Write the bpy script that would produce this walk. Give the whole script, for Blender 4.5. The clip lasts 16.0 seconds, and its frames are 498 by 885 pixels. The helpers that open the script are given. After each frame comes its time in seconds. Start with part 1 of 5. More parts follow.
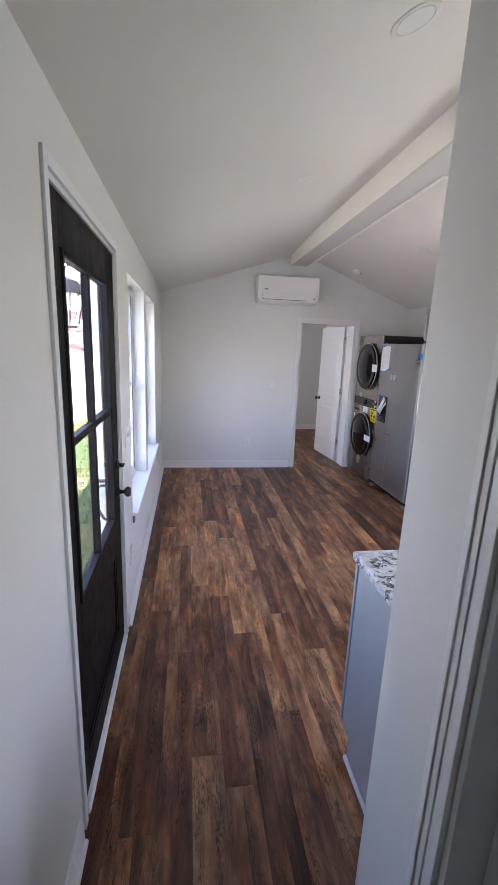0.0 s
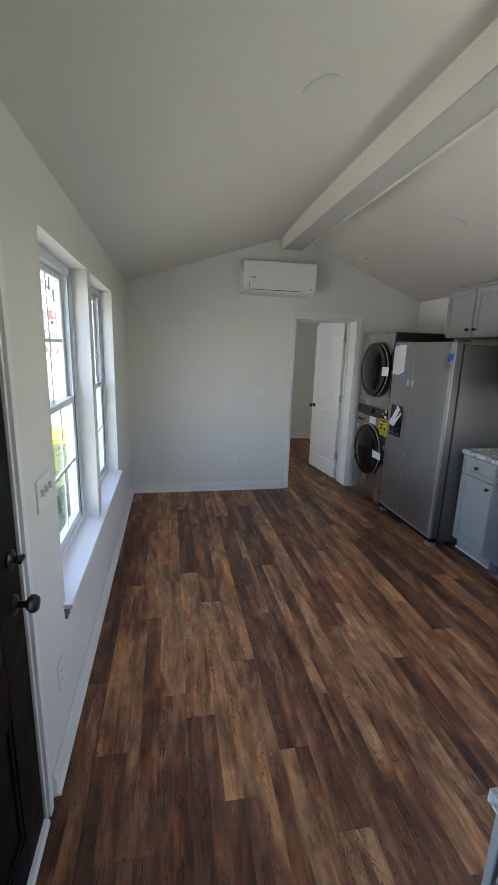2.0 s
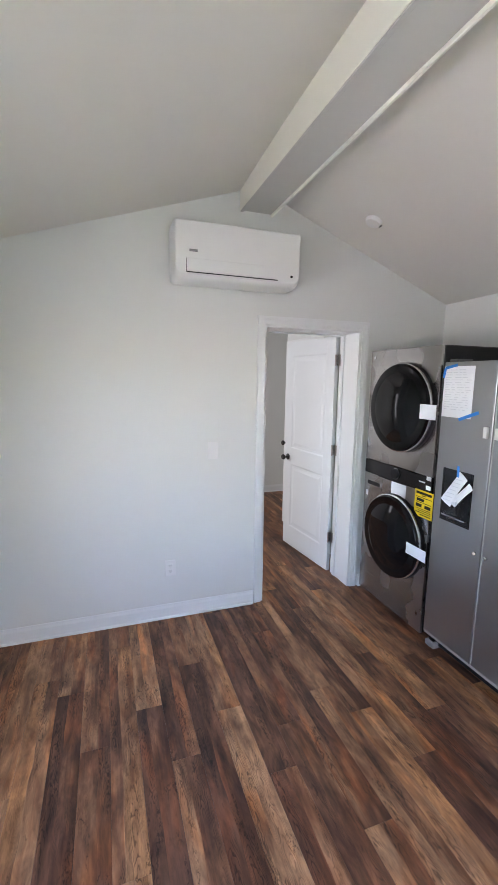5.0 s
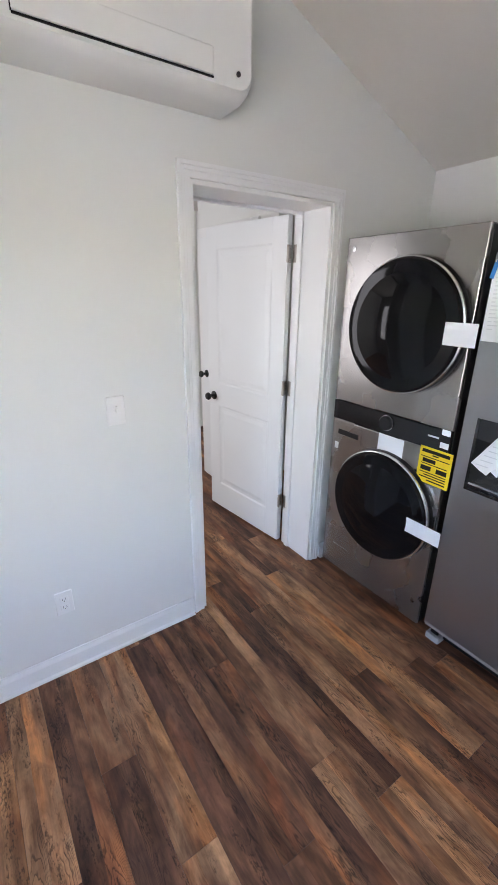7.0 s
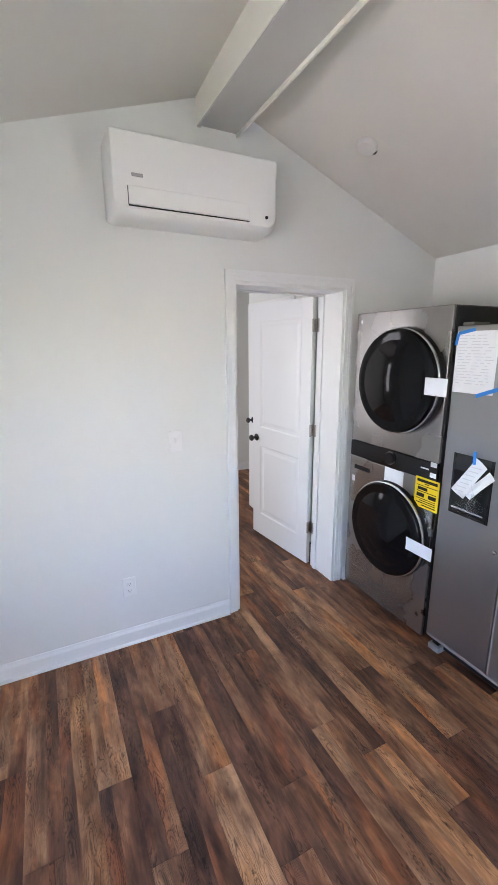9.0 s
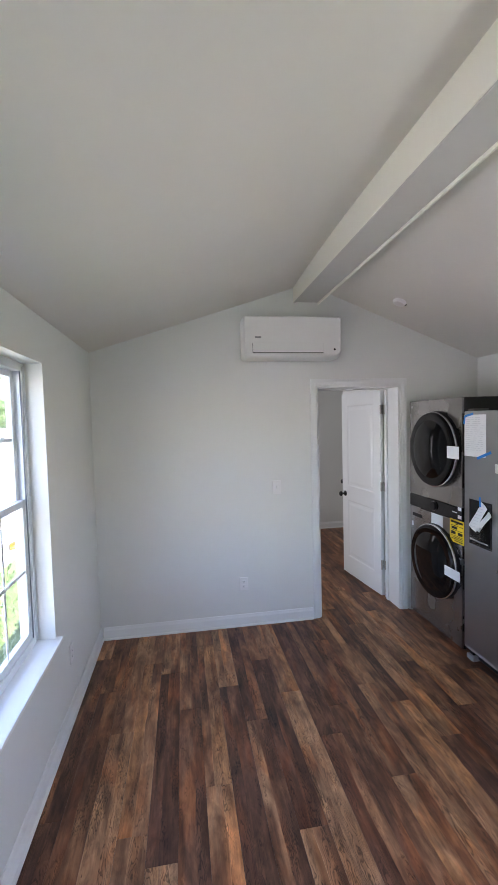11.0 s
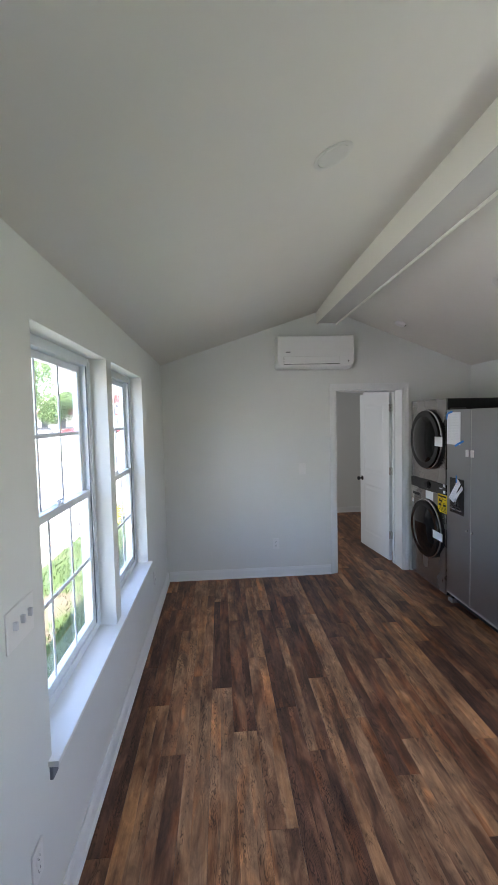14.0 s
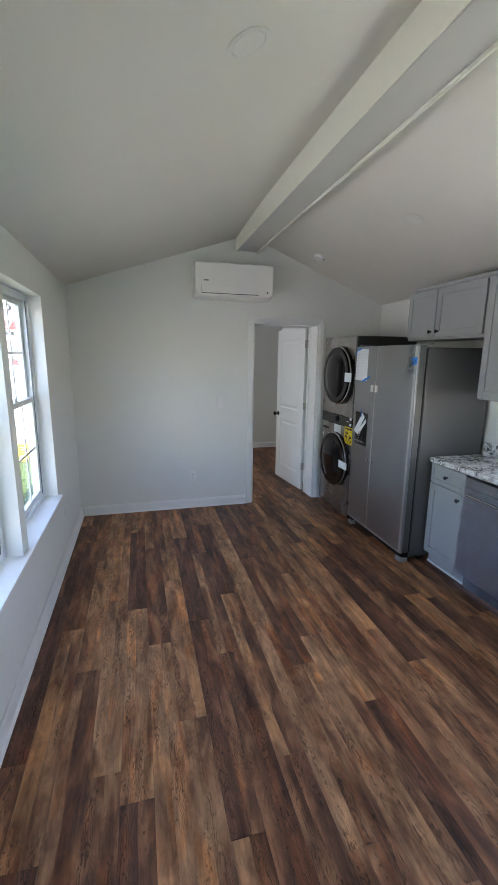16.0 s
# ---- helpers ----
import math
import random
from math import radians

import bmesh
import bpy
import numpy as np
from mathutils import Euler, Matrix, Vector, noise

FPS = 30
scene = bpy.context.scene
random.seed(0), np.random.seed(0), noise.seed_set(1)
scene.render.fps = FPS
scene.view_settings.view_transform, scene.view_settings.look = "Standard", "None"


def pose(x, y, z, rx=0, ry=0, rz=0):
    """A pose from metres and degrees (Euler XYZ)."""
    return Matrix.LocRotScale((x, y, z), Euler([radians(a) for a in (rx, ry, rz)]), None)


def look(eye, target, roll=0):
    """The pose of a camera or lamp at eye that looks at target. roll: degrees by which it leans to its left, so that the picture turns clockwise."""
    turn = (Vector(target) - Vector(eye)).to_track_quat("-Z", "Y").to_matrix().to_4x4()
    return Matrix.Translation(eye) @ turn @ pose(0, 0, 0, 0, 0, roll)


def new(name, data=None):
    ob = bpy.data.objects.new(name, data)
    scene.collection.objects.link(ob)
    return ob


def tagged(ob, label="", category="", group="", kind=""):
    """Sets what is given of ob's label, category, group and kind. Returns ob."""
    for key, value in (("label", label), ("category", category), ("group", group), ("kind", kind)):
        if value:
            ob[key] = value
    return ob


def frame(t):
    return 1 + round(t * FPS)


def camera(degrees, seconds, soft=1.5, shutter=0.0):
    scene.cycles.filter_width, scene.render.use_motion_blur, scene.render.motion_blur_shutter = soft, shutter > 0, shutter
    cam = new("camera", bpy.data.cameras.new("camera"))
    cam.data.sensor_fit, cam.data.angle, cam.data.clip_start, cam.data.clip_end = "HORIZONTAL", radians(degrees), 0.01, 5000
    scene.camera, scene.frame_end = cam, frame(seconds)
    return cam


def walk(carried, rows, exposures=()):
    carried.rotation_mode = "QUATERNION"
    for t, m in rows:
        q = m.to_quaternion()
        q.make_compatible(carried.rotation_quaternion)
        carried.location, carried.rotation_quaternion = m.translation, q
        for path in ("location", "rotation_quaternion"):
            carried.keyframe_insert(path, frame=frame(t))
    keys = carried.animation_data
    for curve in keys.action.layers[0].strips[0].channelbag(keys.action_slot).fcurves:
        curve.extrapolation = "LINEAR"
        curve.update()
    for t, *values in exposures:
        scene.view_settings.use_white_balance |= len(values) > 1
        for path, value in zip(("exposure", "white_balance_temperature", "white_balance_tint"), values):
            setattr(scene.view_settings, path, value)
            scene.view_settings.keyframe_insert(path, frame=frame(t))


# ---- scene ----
cam = camera(62.0, 16.0)
METRES, EYE, TILT, LEAN, TURN = 8.0, 1.5, 0.0, 0.0, -8.9
PATH = [
    (0, (0.36, 0.295, 1.698), (0.649, 2.222, 1.247), 2.3),
    (0.5, (0.386, 0.411, 1.68), (0.676, 2.34, 1.239), 2.1),
    (1, (0.472, 0.637, 1.685), (0.772, 2.564, 1.24), 1.2),
    (1.5, (0.503, 0.87, 1.671), (0.804, 2.798, 1.233), 0.7),
    (2, (0.451, 1.24, 1.685), (0.823, 3.155, 1.243), 1.8),
    (2.5, (0.448, 1.554, 1.656), (0.855, 3.463, 1.222), 2.4),
    (3, (0.495, 1.916, 1.683), (0.685, 3.857, 1.241), 0.5),
    (3.5, (0.498, 2.252, 1.65), (0.607, 4.2, 1.213), 0.7),
    (4, (0.59, 2.62, 1.657), (1.081, 4.52, 1.272), 3.7),
    (4.5, (0.711, 2.924, 1.621), (1.362, 4.781, 1.262), 2.6),
    (5, (0.807, 3.244, 1.676), (1.455, 5.113, 1.374), 0.8),
    (5.2, (0.855, 3.385, 1.664), (1.526, 5.248, 1.382), 0.9),
    (7.3, (1.027, 4.378, 1.652), (2.104, 5.904, 0.937), 0.6),
    (7.5, (1.004, 4.318, 1.656), (2.075, 5.881, 1.016), 0.3),
    (8, (0.883, 4.201, 1.682), (1.953, 5.797, 1.126), 0.1),
    (8.5, (0.828, 4.062, 1.697), (1.867, 5.688, 1.169), 0.6),
    (9, (0.873, 3.791, 1.702), (1.733, 5.539, 1.248), -0.3),
    (9.5, (0.815, 3.43, 1.739), (1.397, 5.315, 1.414), -2.4),
    (9.7, (0.776, 3.231, 1.735), (1.287, 5.148, 1.484), -2.8),
    (11.8, (0.663, 2.243, 1.769), (0.954, 4.22, 1.677), -1.1),
    (12, (0.628, 2.141, 1.753), (0.986, 4.105, 1.644), -0.6),
    (12.5, (0.637, 1.913, 1.754), (1.199, 3.812, 1.47), 0.6),
    (13, (0.728, 1.698, 1.767), (1.247, 3.619, 1.563), 0.3),
    (13.5, (0.737, 1.627, 1.749), (0.968, 3.598, 1.501), -1.5),
    (14, (0.607, 1.52, 1.748), (0.746, 3.511, 1.634), -1.3),
    (14.5, (0.575, 1.426, 1.709), (0.801, 3.398, 1.468), 0.5),
    (15, (0.552, 1.484, 1.731), (0.997, 3.402, 1.38), 1.8),
    (15.5, (0.655, 1.566, 1.72), (1.089, 3.481, 1.338), 0.7),
    (16, (0.652, 1.506, 1.688), (1.152, 3.4, 1.281), 0.6),
]
EXPOSURES = [
    (0, 3.95, 6700, 31), (0.5, 3.97, 6700, 30), (1, 3.68, 6750, 26), (2, 3.36, 7000, 17), (2.5, 3.85, 6950, 17), (3, 3.7, 6700, 16), (3.5, 3.2, 6500, 13), (4, 3.52, 6800, 22), (4.5, 4.15, 6800, 22), (5, 4.4, 6750, 23), (7.5, 4.44, 6850, 23), (9, 4.54, 6800, 24), (9.5, 4.68, 6800, 23), (9.7, 4.68, 6800, 23),
    (12, 3.4, 6550, 24), (12.5, 3.66, 6500, 24), (13, 3.55, 6550, 23), (14, 3.48, 6700, 19), (14.5, 3.35, 6700, 17), (15, 3.64, 6750, 14), (16, 3.58, 6700, 17),
]
walk(cam, [(t, look(eye, target, roll)) for t, eye, target, roll in PATH], exposures=EXPOSURES)

SLOPE_L, SLOPE_R = 0.355, 0.418
CEIL_L = lambda x: 2.335 + SLOPE_L * x
CEIL_R = lambda x: 2.93 - SLOPE_R * (x - 1.902)
X_R, Y_F = 3.42, 6.0

# ---- world and light ----
world = bpy.data.worlds.new("sky")
scene.world = world
world.use_nodes = True
wn = world.node_tree
sky = wn.nodes.new("ShaderNodeTexSky")
sky.sky_type, sky.sun_disc = "NISHITA", False
SUN_EL, SUN_AZ = radians(62), radians(140)
sky.sun_elevation, sky.sun_rotation = SUN_EL, SUN_AZ
wn.links.new(sky.outputs[0], wn.nodes["Background"].inputs[0])
wn.nodes["Background"].inputs[1].default_value = 0.15
sun = new("sun", bpy.data.lights.new("sun", "SUN"))
sun.data.energy, sun.data.angle, sun.data.color = 3.3, radians(0.5), (1.0, 0.95, 0.87)
sun_from = Vector((math.cos(SUN_EL) * math.sin(SUN_AZ), math.cos(SUN_EL) * math.cos(SUN_AZ), math.sin(SUN_EL)))
sun.matrix_world = look(sun_from * 30, (0, 0, 0))


def fill_light(name, at, turn, size, power, color):
    """An added area lamp that fills a room as daylight from an unseen window would."""
    ob = new(name, bpy.data.lights.new(name, "AREA"))
    ob.data.shape, ob.data.size, ob.data.size_y = "RECTANGLE", size[0], size[1]
    ob.data.energy, ob.data.color = power, color
    ob.matrix_world = pose(*at, *turn)
    return ob


# Two unseen lamps added to brighten the kitchen and the back room.
fill_light("kitchen_fill_light", (X_R - 0.01, 2.5, 1.62), (90, 0, 90), (1.25, 0.95), 0.55, (0.93, 0.97, 1.0))
# The wall behind this added lamp has no opening.
fill_light("back_room_fill_light", (0.02, 7.7, 1.4), (90, 0, -90), (1.4, 1.3), 1.5, (0.86, 0.94, 1.0))


# ---- materials ----
class Mat:
    """A node material under construction: a Principled surface and short ways to feed it."""

    def __init__(self, name, color=(0.8, 0.8, 0.8), rough=0.5, metal=0.0, **values):
        self.m = bpy.data.materials.new(name)
        self.m.use_nodes = True
        self.t = self.m.node_tree
        self.b = self.t.nodes["Principled BSDF"]
        self.b.inputs["Base Color"].default_value = (*color, 1)
        self.b.inputs["Roughness"].default_value = rough
        self.b.inputs["Metallic"].default_value = metal
        for key, value in values.items():
            self.b.inputs[key.replace("_", " ")].default_value = value
        self.co = self.n("ShaderNodeTexCoord").outputs["Object"]

    def n(self, kind, **ins):
        node = self.t.nodes.new(kind)
        for key, value in ins.items():
            sock = node.inputs[key.replace("_", " ")]
            if hasattr(value, "is_output"):
                self.t.links.new(value, sock)
            else:
                sock.default_value = value
        return node

    def scaled(self, x, y, z, source=None):
        node = self.n("ShaderNodeMapping", Vector=source or self.co)
        node.inputs["Scale"].default_value = (x, y, z)
        return node.outputs[0]

    def world(self):
        self.co = self.n("ShaderNodeNewGeometry").outputs["Position"]
        return self

    def noise(self, scale, detail=3.0, source=None, rough=0.5, distortion=0.0):
        return self.n("ShaderNodeTexNoise", Vector=source or self.co, Scale=scale, Detail=detail, Roughness=rough, Distortion=distortion).outputs["Fac"]

    def ramp(self, fac, stops):
        node = self.n("ShaderNodeValToRGB", Fac=fac)
        e = node.color_ramp.elements
        while len(e) < len(stops):
            e.new(0.5)
        for el, (p, c) in zip(e, stops):
            el.position = p
            el.color = (*c, 1) if isinstance(c, tuple) else (c, c, c, 1)
        return node.outputs[0]

    def mix(self, fac, a, b, blend="MIX"):
        node = self.t.nodes.new("ShaderNodeMix")
        node.data_type, node.blend_type = "RGBA", blend
        for sock, value in ((node.inputs[0], fac), (node.inputs[6], a), (node.inputs[7], b)):
            if hasattr(value, "is_output"):
                self.t.links.new(value, sock)
            else:
                sock.default_value = (*value, 1) if isinstance(value, tuple) else value
        return node.outputs[2]

    def math(self, op, a, b=0.0):
        node = self.t.nodes.new("ShaderNodeMath")
        node.operation = op
        for sock, value in zip(node.inputs, (a, b)):
            if hasattr(value, "is_output"):
                self.t.links.new(value, sock)
            else:
                sock.default_value = value
        return node.outputs[0]

    def put(self, name, out):
        self.t.links.new(out, self.b.inputs[name])
        return self

    def bump(self, height, strength=0.2, distance=0.002):
        node = self.n("ShaderNodeBump", Height=height, Strength=strength, Distance=distance)
        self.t.links.new(node.outputs[0], self.b.inputs["Normal"])
        return self


def paint(name, color, rough=0.55, grain=350, strength=0.12, spots=0.04, metal=0.0):
    """Painted or plain surface: faint cloudy tone, a fine roller or grain relief, uneven gloss."""
    k = Mat(name, color, rough, metal).world()
    dark = tuple(c * (1 - spots) for c in color)
    light = tuple(min(1, c * (1 + spots)) for c in color)
    k.put("Base Color", k.mix(k.noise(2.3, 5), dark, light))
    k.put("Roughness", k.ramp(k.noise(14, 4), [(0.3, rough * 0.88), (0.7, min(1, rough * 1.1))]))
    return k.bump(k.noise(grain, 2), strength, 0.0008)


wall_paint = paint("wall_paint", (0.75, 0.763, 0.732), 0.6, 260, 0.15, 0.025).m
ceiling_paint = paint("ceiling_paint", (0.745, 0.725, 0.67), 0.75, 220, 0.15, 0.03).m
trim_paint = paint("trim_paint", (0.81, 0.825, 0.815), 0.42, 90, 0.02, 0.02).m
vinyl = paint("white_vinyl", (0.74, 0.78, 0.81), 0.32, 600, 0.04, 0.02).m
door_paint = paint("door_paint", (0.8, 0.83, 0.83), 0.42, 90, 0.03, 0.02).m
gray_cabinet = paint("gray_cabinet_paint", (0.355, 0.370, 0.378), 0.42, 500, 0.05, 0.03).m
plastic_white = paint("white_plastic", (0.8, 0.8, 0.78), 0.35, 700, 0.03, 0.02).m
dark_paint = paint("dark_brown_paint", (0.007, 0.006, 0.006), 0.55, 500, 0.06, 0.15)
dark_paint.b.inputs["Specular IOR Level"].default_value = 0.16
dark_paint = dark_paint.m
black_metal = paint("black_metal", (0.012, 0.012, 0.013), 0.35, 500, 0.05, 0.1).m
black_plastic = paint("black_plastic", (0.008, 0.008, 0.009), 0.36, 500, 0.04, 0.1)
black_plastic.b.inputs["Specular IOR Level"].default_value = 0.3
black_plastic = black_plastic.m
nickel = paint("satin_nickel", (0.45, 0.42, 0.38), 0.35, 500, 0.04, 0.05, metal=1.0).m
paper = paint("paper", (0.82, 0.84, 0.87), 0.7, 300, 0.1, 0.03).m
paper_ink = paint("paper_ink", (0.66, 0.68, 0.72), 0.7, 300, 0.05, 0.03).m
blue_tape = paint("blue_tape", (0.02, 0.25, 0.75), 0.6, 300, 0.2, 0.08).m
yellow_label = paint("yellow_label", (0.85, 0.62, 0.02), 0.5, 300, 0.05, 0.03).m
rubber = paint("rubber", (0.02, 0.02, 0.02), 0.7, 300, 0.1, 0.1).m


def steel_mat(name, color, rough):
    """Brushed steel: stretched grain in gloss and relief, soft cloudy tone."""
    k = Mat(name, color, rough, 0.9).world()
    grain = k.noise(1.0, 3, k.scaled(1200, 5, 1200))
    k.put("Base Color", k.mix(k.noise(3, 4), tuple(c * 0.92 for c in color), tuple(c * 1.06 for c in color)))
    k.put("Roughness", k.ramp(k.mix(0.08, k.noise(4, 3), grain), [(0.3, rough * 0.95), (0.7, rough * 1.06)]))
    return k.bump(k.noise(2.2, 3), 0.05, 0.004).m


steel = steel_mat("gray_steel", (0.33, 0.315, 0.30), 0.27)
fridge_steel = steel_mat("film_wrapped_steel", (0.37, 0.37, 0.375), 0.30)
side_steel = paint("fridge_side_gray", (0.15, 0.148, 0.145), 0.34, 900, 0.1, 0.05, metal=0.5).m
bright_steel = steel_mat("bright_steel", (0.6, 0.6, 0.6), 0.25)


def glass_mat(name, tint, base=0.0, rough=0.0):
    m = bpy.data.materials.new(name)
    m.use_nodes = True
    t = m.node_tree
    t.nodes.remove(t.nodes["Principled BSDF"])
    clear, gloss, mix, fr, power, part_of = (t.nodes.new("ShaderNode" + k) for k in ("BsdfTransparent", "BsdfGlossy", "MixShader", "LayerWeight", "Math", "Math"))
    clear.inputs[0].default_value = (*tint, 1)
    gloss.inputs["Roughness"].default_value = rough
    fr.inputs[0].default_value = 0.5
    power.operation, power.inputs[1].default_value = "POWER", 5.0
    part_of.operation, part_of.inputs[1].default_value, part_of.inputs[2].default_value = "MULTIPLY_ADD", 0.8, 0.03 + base
    t.links.new(fr.outputs["Facing"], power.inputs[0])
    t.links.new(power.outputs[0], part_of.inputs[0])
    t.links.new(part_of.outputs[0], mix.inputs[0])
    t.links.new(clear.outputs[0], mix.inputs[1])
    t.links.new(gloss.outputs[0], mix.inputs[2])
    t.links.new(mix.outputs[0], t.nodes["Material Output"].inputs[0])
    return m


glass = glass_mat("window_glass", (0.97, 0.98, 0.97))
dark_glass = Mat("dark_glass", (0.005, 0.005, 0.006), 0.06, 0.0, Specular_IOR_Level=0.22).m
film_plastic = glass_mat("clear_film", (0.88, 0.9, 0.92), rough=0.25)
cloudy_film = Mat("cloudy_film", (0.42, 0.48, 0.60), 0.2, Alpha=0.2).world()
cloudy_film.put("Alpha", cloudy_film.ramp(cloudy_film.noise(9, 5), [(0.3, 0.08), (0.7, 0.26)]))
cloudy_film = cloudy_film.bump(cloudy_film.noise(16, 4), 0.5, 0.01).m


def granite_mat():
    k = Mat("speckled_granite", (0.7, 0.7, 0.7), 0.12).world()
    warp = k.mix(0.10, k.co, k.n("ShaderNodeTexNoise", Vector=k.co, Scale=14.0, Detail=5.0).outputs["Color"])
    ridge = k.math("ABSOLUTE", k.math("SUBTRACT", k.noise(17, 5, warp, 0.6), 0.5))
    region = k.ramp(k.noise(9, 3), [(0.42, 0.0), (0.55, 1.0)])
    line = k.ramp(ridge, [(0.0, 1.0), (0.022, 0.85), (0.055, 0.0)])
    base = k.ramp(k.noise(22, 6, warp, 0.65), [(0.34, (0.42, 0.43, 0.44)), (0.48, (0.66, 0.67, 0.67)), (0.6, (0.80, 0.81, 0.81))])
    col = k.mix(k.math("MULTIPLY", line, region), base, (0.045, 0.05, 0.055))
    flecks = k.ramp(k.noise(120, 3), [(0.31, 0.2), (0.38, 1.0)])
    k.put("Base Color", k.mix(0.7, col, flecks, "MULTIPLY"))
    return k.bump(k.noise(60, 3), 0.02, 0.0004).m


granite = granite_mat()


def plank_mat():
    """Brown vinyl plank: a tone of its own for each plank, drifting stains, arched figure, dark pores and fine grain."""
    k = Mat("brown_vinyl_plank", (0.1, 0.06, 0.04), 0.45, Specular_IOR_Level=0.32)
    info = k.n("ShaderNodeObjectInfo")
    strips = k.n("ShaderNodeSeparateColor", Color=info.outputs["Color"])
    own = k.n("ShaderNodeSeparateXYZ", Vector=k.co)
    pos = k.n("ShaderNodeNewGeometry").outputs["Position"]
    across = k.math("DIVIDE", own.outputs[0], 0.129)
    edge = k.math("ADD", across, k.math("MULTIPLY", k.math("SUBTRACT", k.noise(1.0, 2, k.scaled(14, 3, 1, pos)), 0.5), 0.22))
    side = k.n("ShaderNodeMapRange", Value=edge, From_Min=k.math("SUBTRACT", strips.outputs[2], 0.03), From_Max=k.math("ADD", strips.outputs[2], 0.03)).outputs[0]
    step = k.math("GREATER_THAN", side, 0.5)
    rnd = k.math("FRACT", k.math("ADD", info.outputs["Random"], k.math("MULTIPLY", step, 0.07)))
    tone = k.math("ADD", k.math("MULTIPLY", k.math("SUBTRACT", 1.0, side), strips.outputs[0]), k.math("MULTIPLY", side, strips.outputs[1]))
    both = k.math("MULTIPLY", k.math("ADD", strips.outputs[0], strips.outputs[1]), 0.5)
    tone = k.math("ADD", k.math("MULTIPLY", tone, 0.62), k.math("MULTIPLY", both, 0.50))
    shift = k.n("ShaderNodeCombineXYZ", X=k.math("MULTIPLY", rnd, 37.0), Y=k.math("MULTIPLY", rnd, 91.0), Z=k.math("MULTIPLY", rnd, 13.0)).outputs[0]
    add = k.n("ShaderNodeVectorMath")
    add.operation = "ADD"
    k.t.links.new(pos, add.inputs[0]), k.t.links.new(shift, add.inputs[1])
    p = add.outputs[0]
    cloud = k.noise(1.0, 5, k.scaled(9, 2.8, 1, p), 0.58, 0.9)
    streak = k.noise(1.0, 4, k.scaled(48, 1.8, 1, p), 0.6, 0.5)
    drift = k.math("SUBTRACT", k.noise(1.0, 3, k.scaled(8, 2.3, 2, p), 0.55, 0.8), 0.5)
    tone = k.math("ADD", tone, k.math("SUBTRACT", k.math("MULTIPLY", drift, 1.35), 0.05))
    low = k.ramp(tone, [(0.1, (0.055, 0.026, 0.019)), (0.4, (0.115, 0.053, 0.031)), (0.7, (0.190, 0.096, 0.052)), (1.0, (0.190, 0.078, 0.034))])
    high = k.ramp(tone, [(0.1, (0.205, 0.090, 0.053)), (0.4, (0.370, 0.170, 0.083)), (0.7, (0.570, 0.310, 0.165)), (1.0, (0.600, 0.290, 0.125))])
    v = k.math("ADD", k.math("MULTIPLY", cloud, 0.72), k.math("MULTIPLY", streak, 0.28))
    col = k.mix(k.ramp(v, [(0.36, 0.0), (0.47, 0.38), (0.62, 1.0)]), low, high)
    rust = k.ramp(k.noise(1.0, 3, k.scaled(9, 2.0, 4, p), 0.5, 0.5), [(0.52, 0.0), (0.66, 0.8)])
    col = k.mix(rust, col, k.mix(1.0, col, (1.28, 0.96, 0.70), "MULTIPLY"))
    plum = k.ramp(k.noise(1.0, 3, k.scaled(10, 1.7, 3, p), 0.5, 0.4), [(0.38, 0.9), (0.48, 0.0)])
    col = k.mix(plum, col, k.mix(1.0, col, (0.60, 0.54, 0.52), "MULTIPLY"))
    centre = k.math("ADD", 0.03, k.math("MULTIPLY", step, 0.065))
    off = k.math("DIVIDE", k.math("SUBTRACT", k.math("ADD", own.outputs[0], k.math("MULTIPLY", k.noise(1.0, 2, k.scaled(9, 5, 1, p)), 0.02)), centre), 0.015)
    arch = k.math("ADD", k.math("MULTIPLY", off, off), k.math("ADD", k.math("MULTIPLY", own.outputs[1], 8.0), k.math("MULTIPLY", k.noise(1.0, 3, k.scaled(30, 9, 1, p)), 6.0)))
    line = k.ramp(k.math("FRACT", arch), [(0.0, 0.32), (0.14, 0.5), (0.30, 1.0), (0.9, 1.08), (1.0, 0.45)])
    arch_on = k.ramp(k.noise(1.0, 2, k.scaled(9, 1.9, 5, p)), [(0.48, 0.0), (0.56, 0.95)])
    col = k.mix(arch_on, col, k.mix(1.0, col, line, "MULTIPLY"))
    pores = k.ramp(k.noise(1.0, 4, k.scaled(150, 55, 1, p), 0.7), [(0.42, 0.38), (0.50, 1.0)])
    narrow = k.ramp(k.noise(1.0, 3, k.scaled(20, 2.6, 2, p), 0.55, 0.5), [(0.57, 0.0), (0.63, 1.0)])
    col = k.mix(narrow, col, k.mix(1.0, col, pores, "MULTIPLY"))
    mottle = k.noise(1.0, 5, k.scaled(28, 10, 1, p), 0.65, 0.9)
    col = k.mix(0.55, col, k.ramp(mottle, [(0.30, 0.50), (0.5, 1.0), (0.68, 1.42)]), "MULTIPLY")
    grain = k.noise(1.0, 5, k.scaled(240, 9, 1, p), 0.6)
    col = k.mix(0.22, col, k.ramp(grain, [(0.3, 0.55), (0.5, 1.0), (0.75, 1.3)]), "MULTIPLY")
    k.put("Base Color", col)
    k.put("Roughness", k.ramp(grain, [(0.3, 0.50), (0.7, 0.40)]))
    return k.bump(grain, 0.10, 0.0006).m


plank = plank_mat()


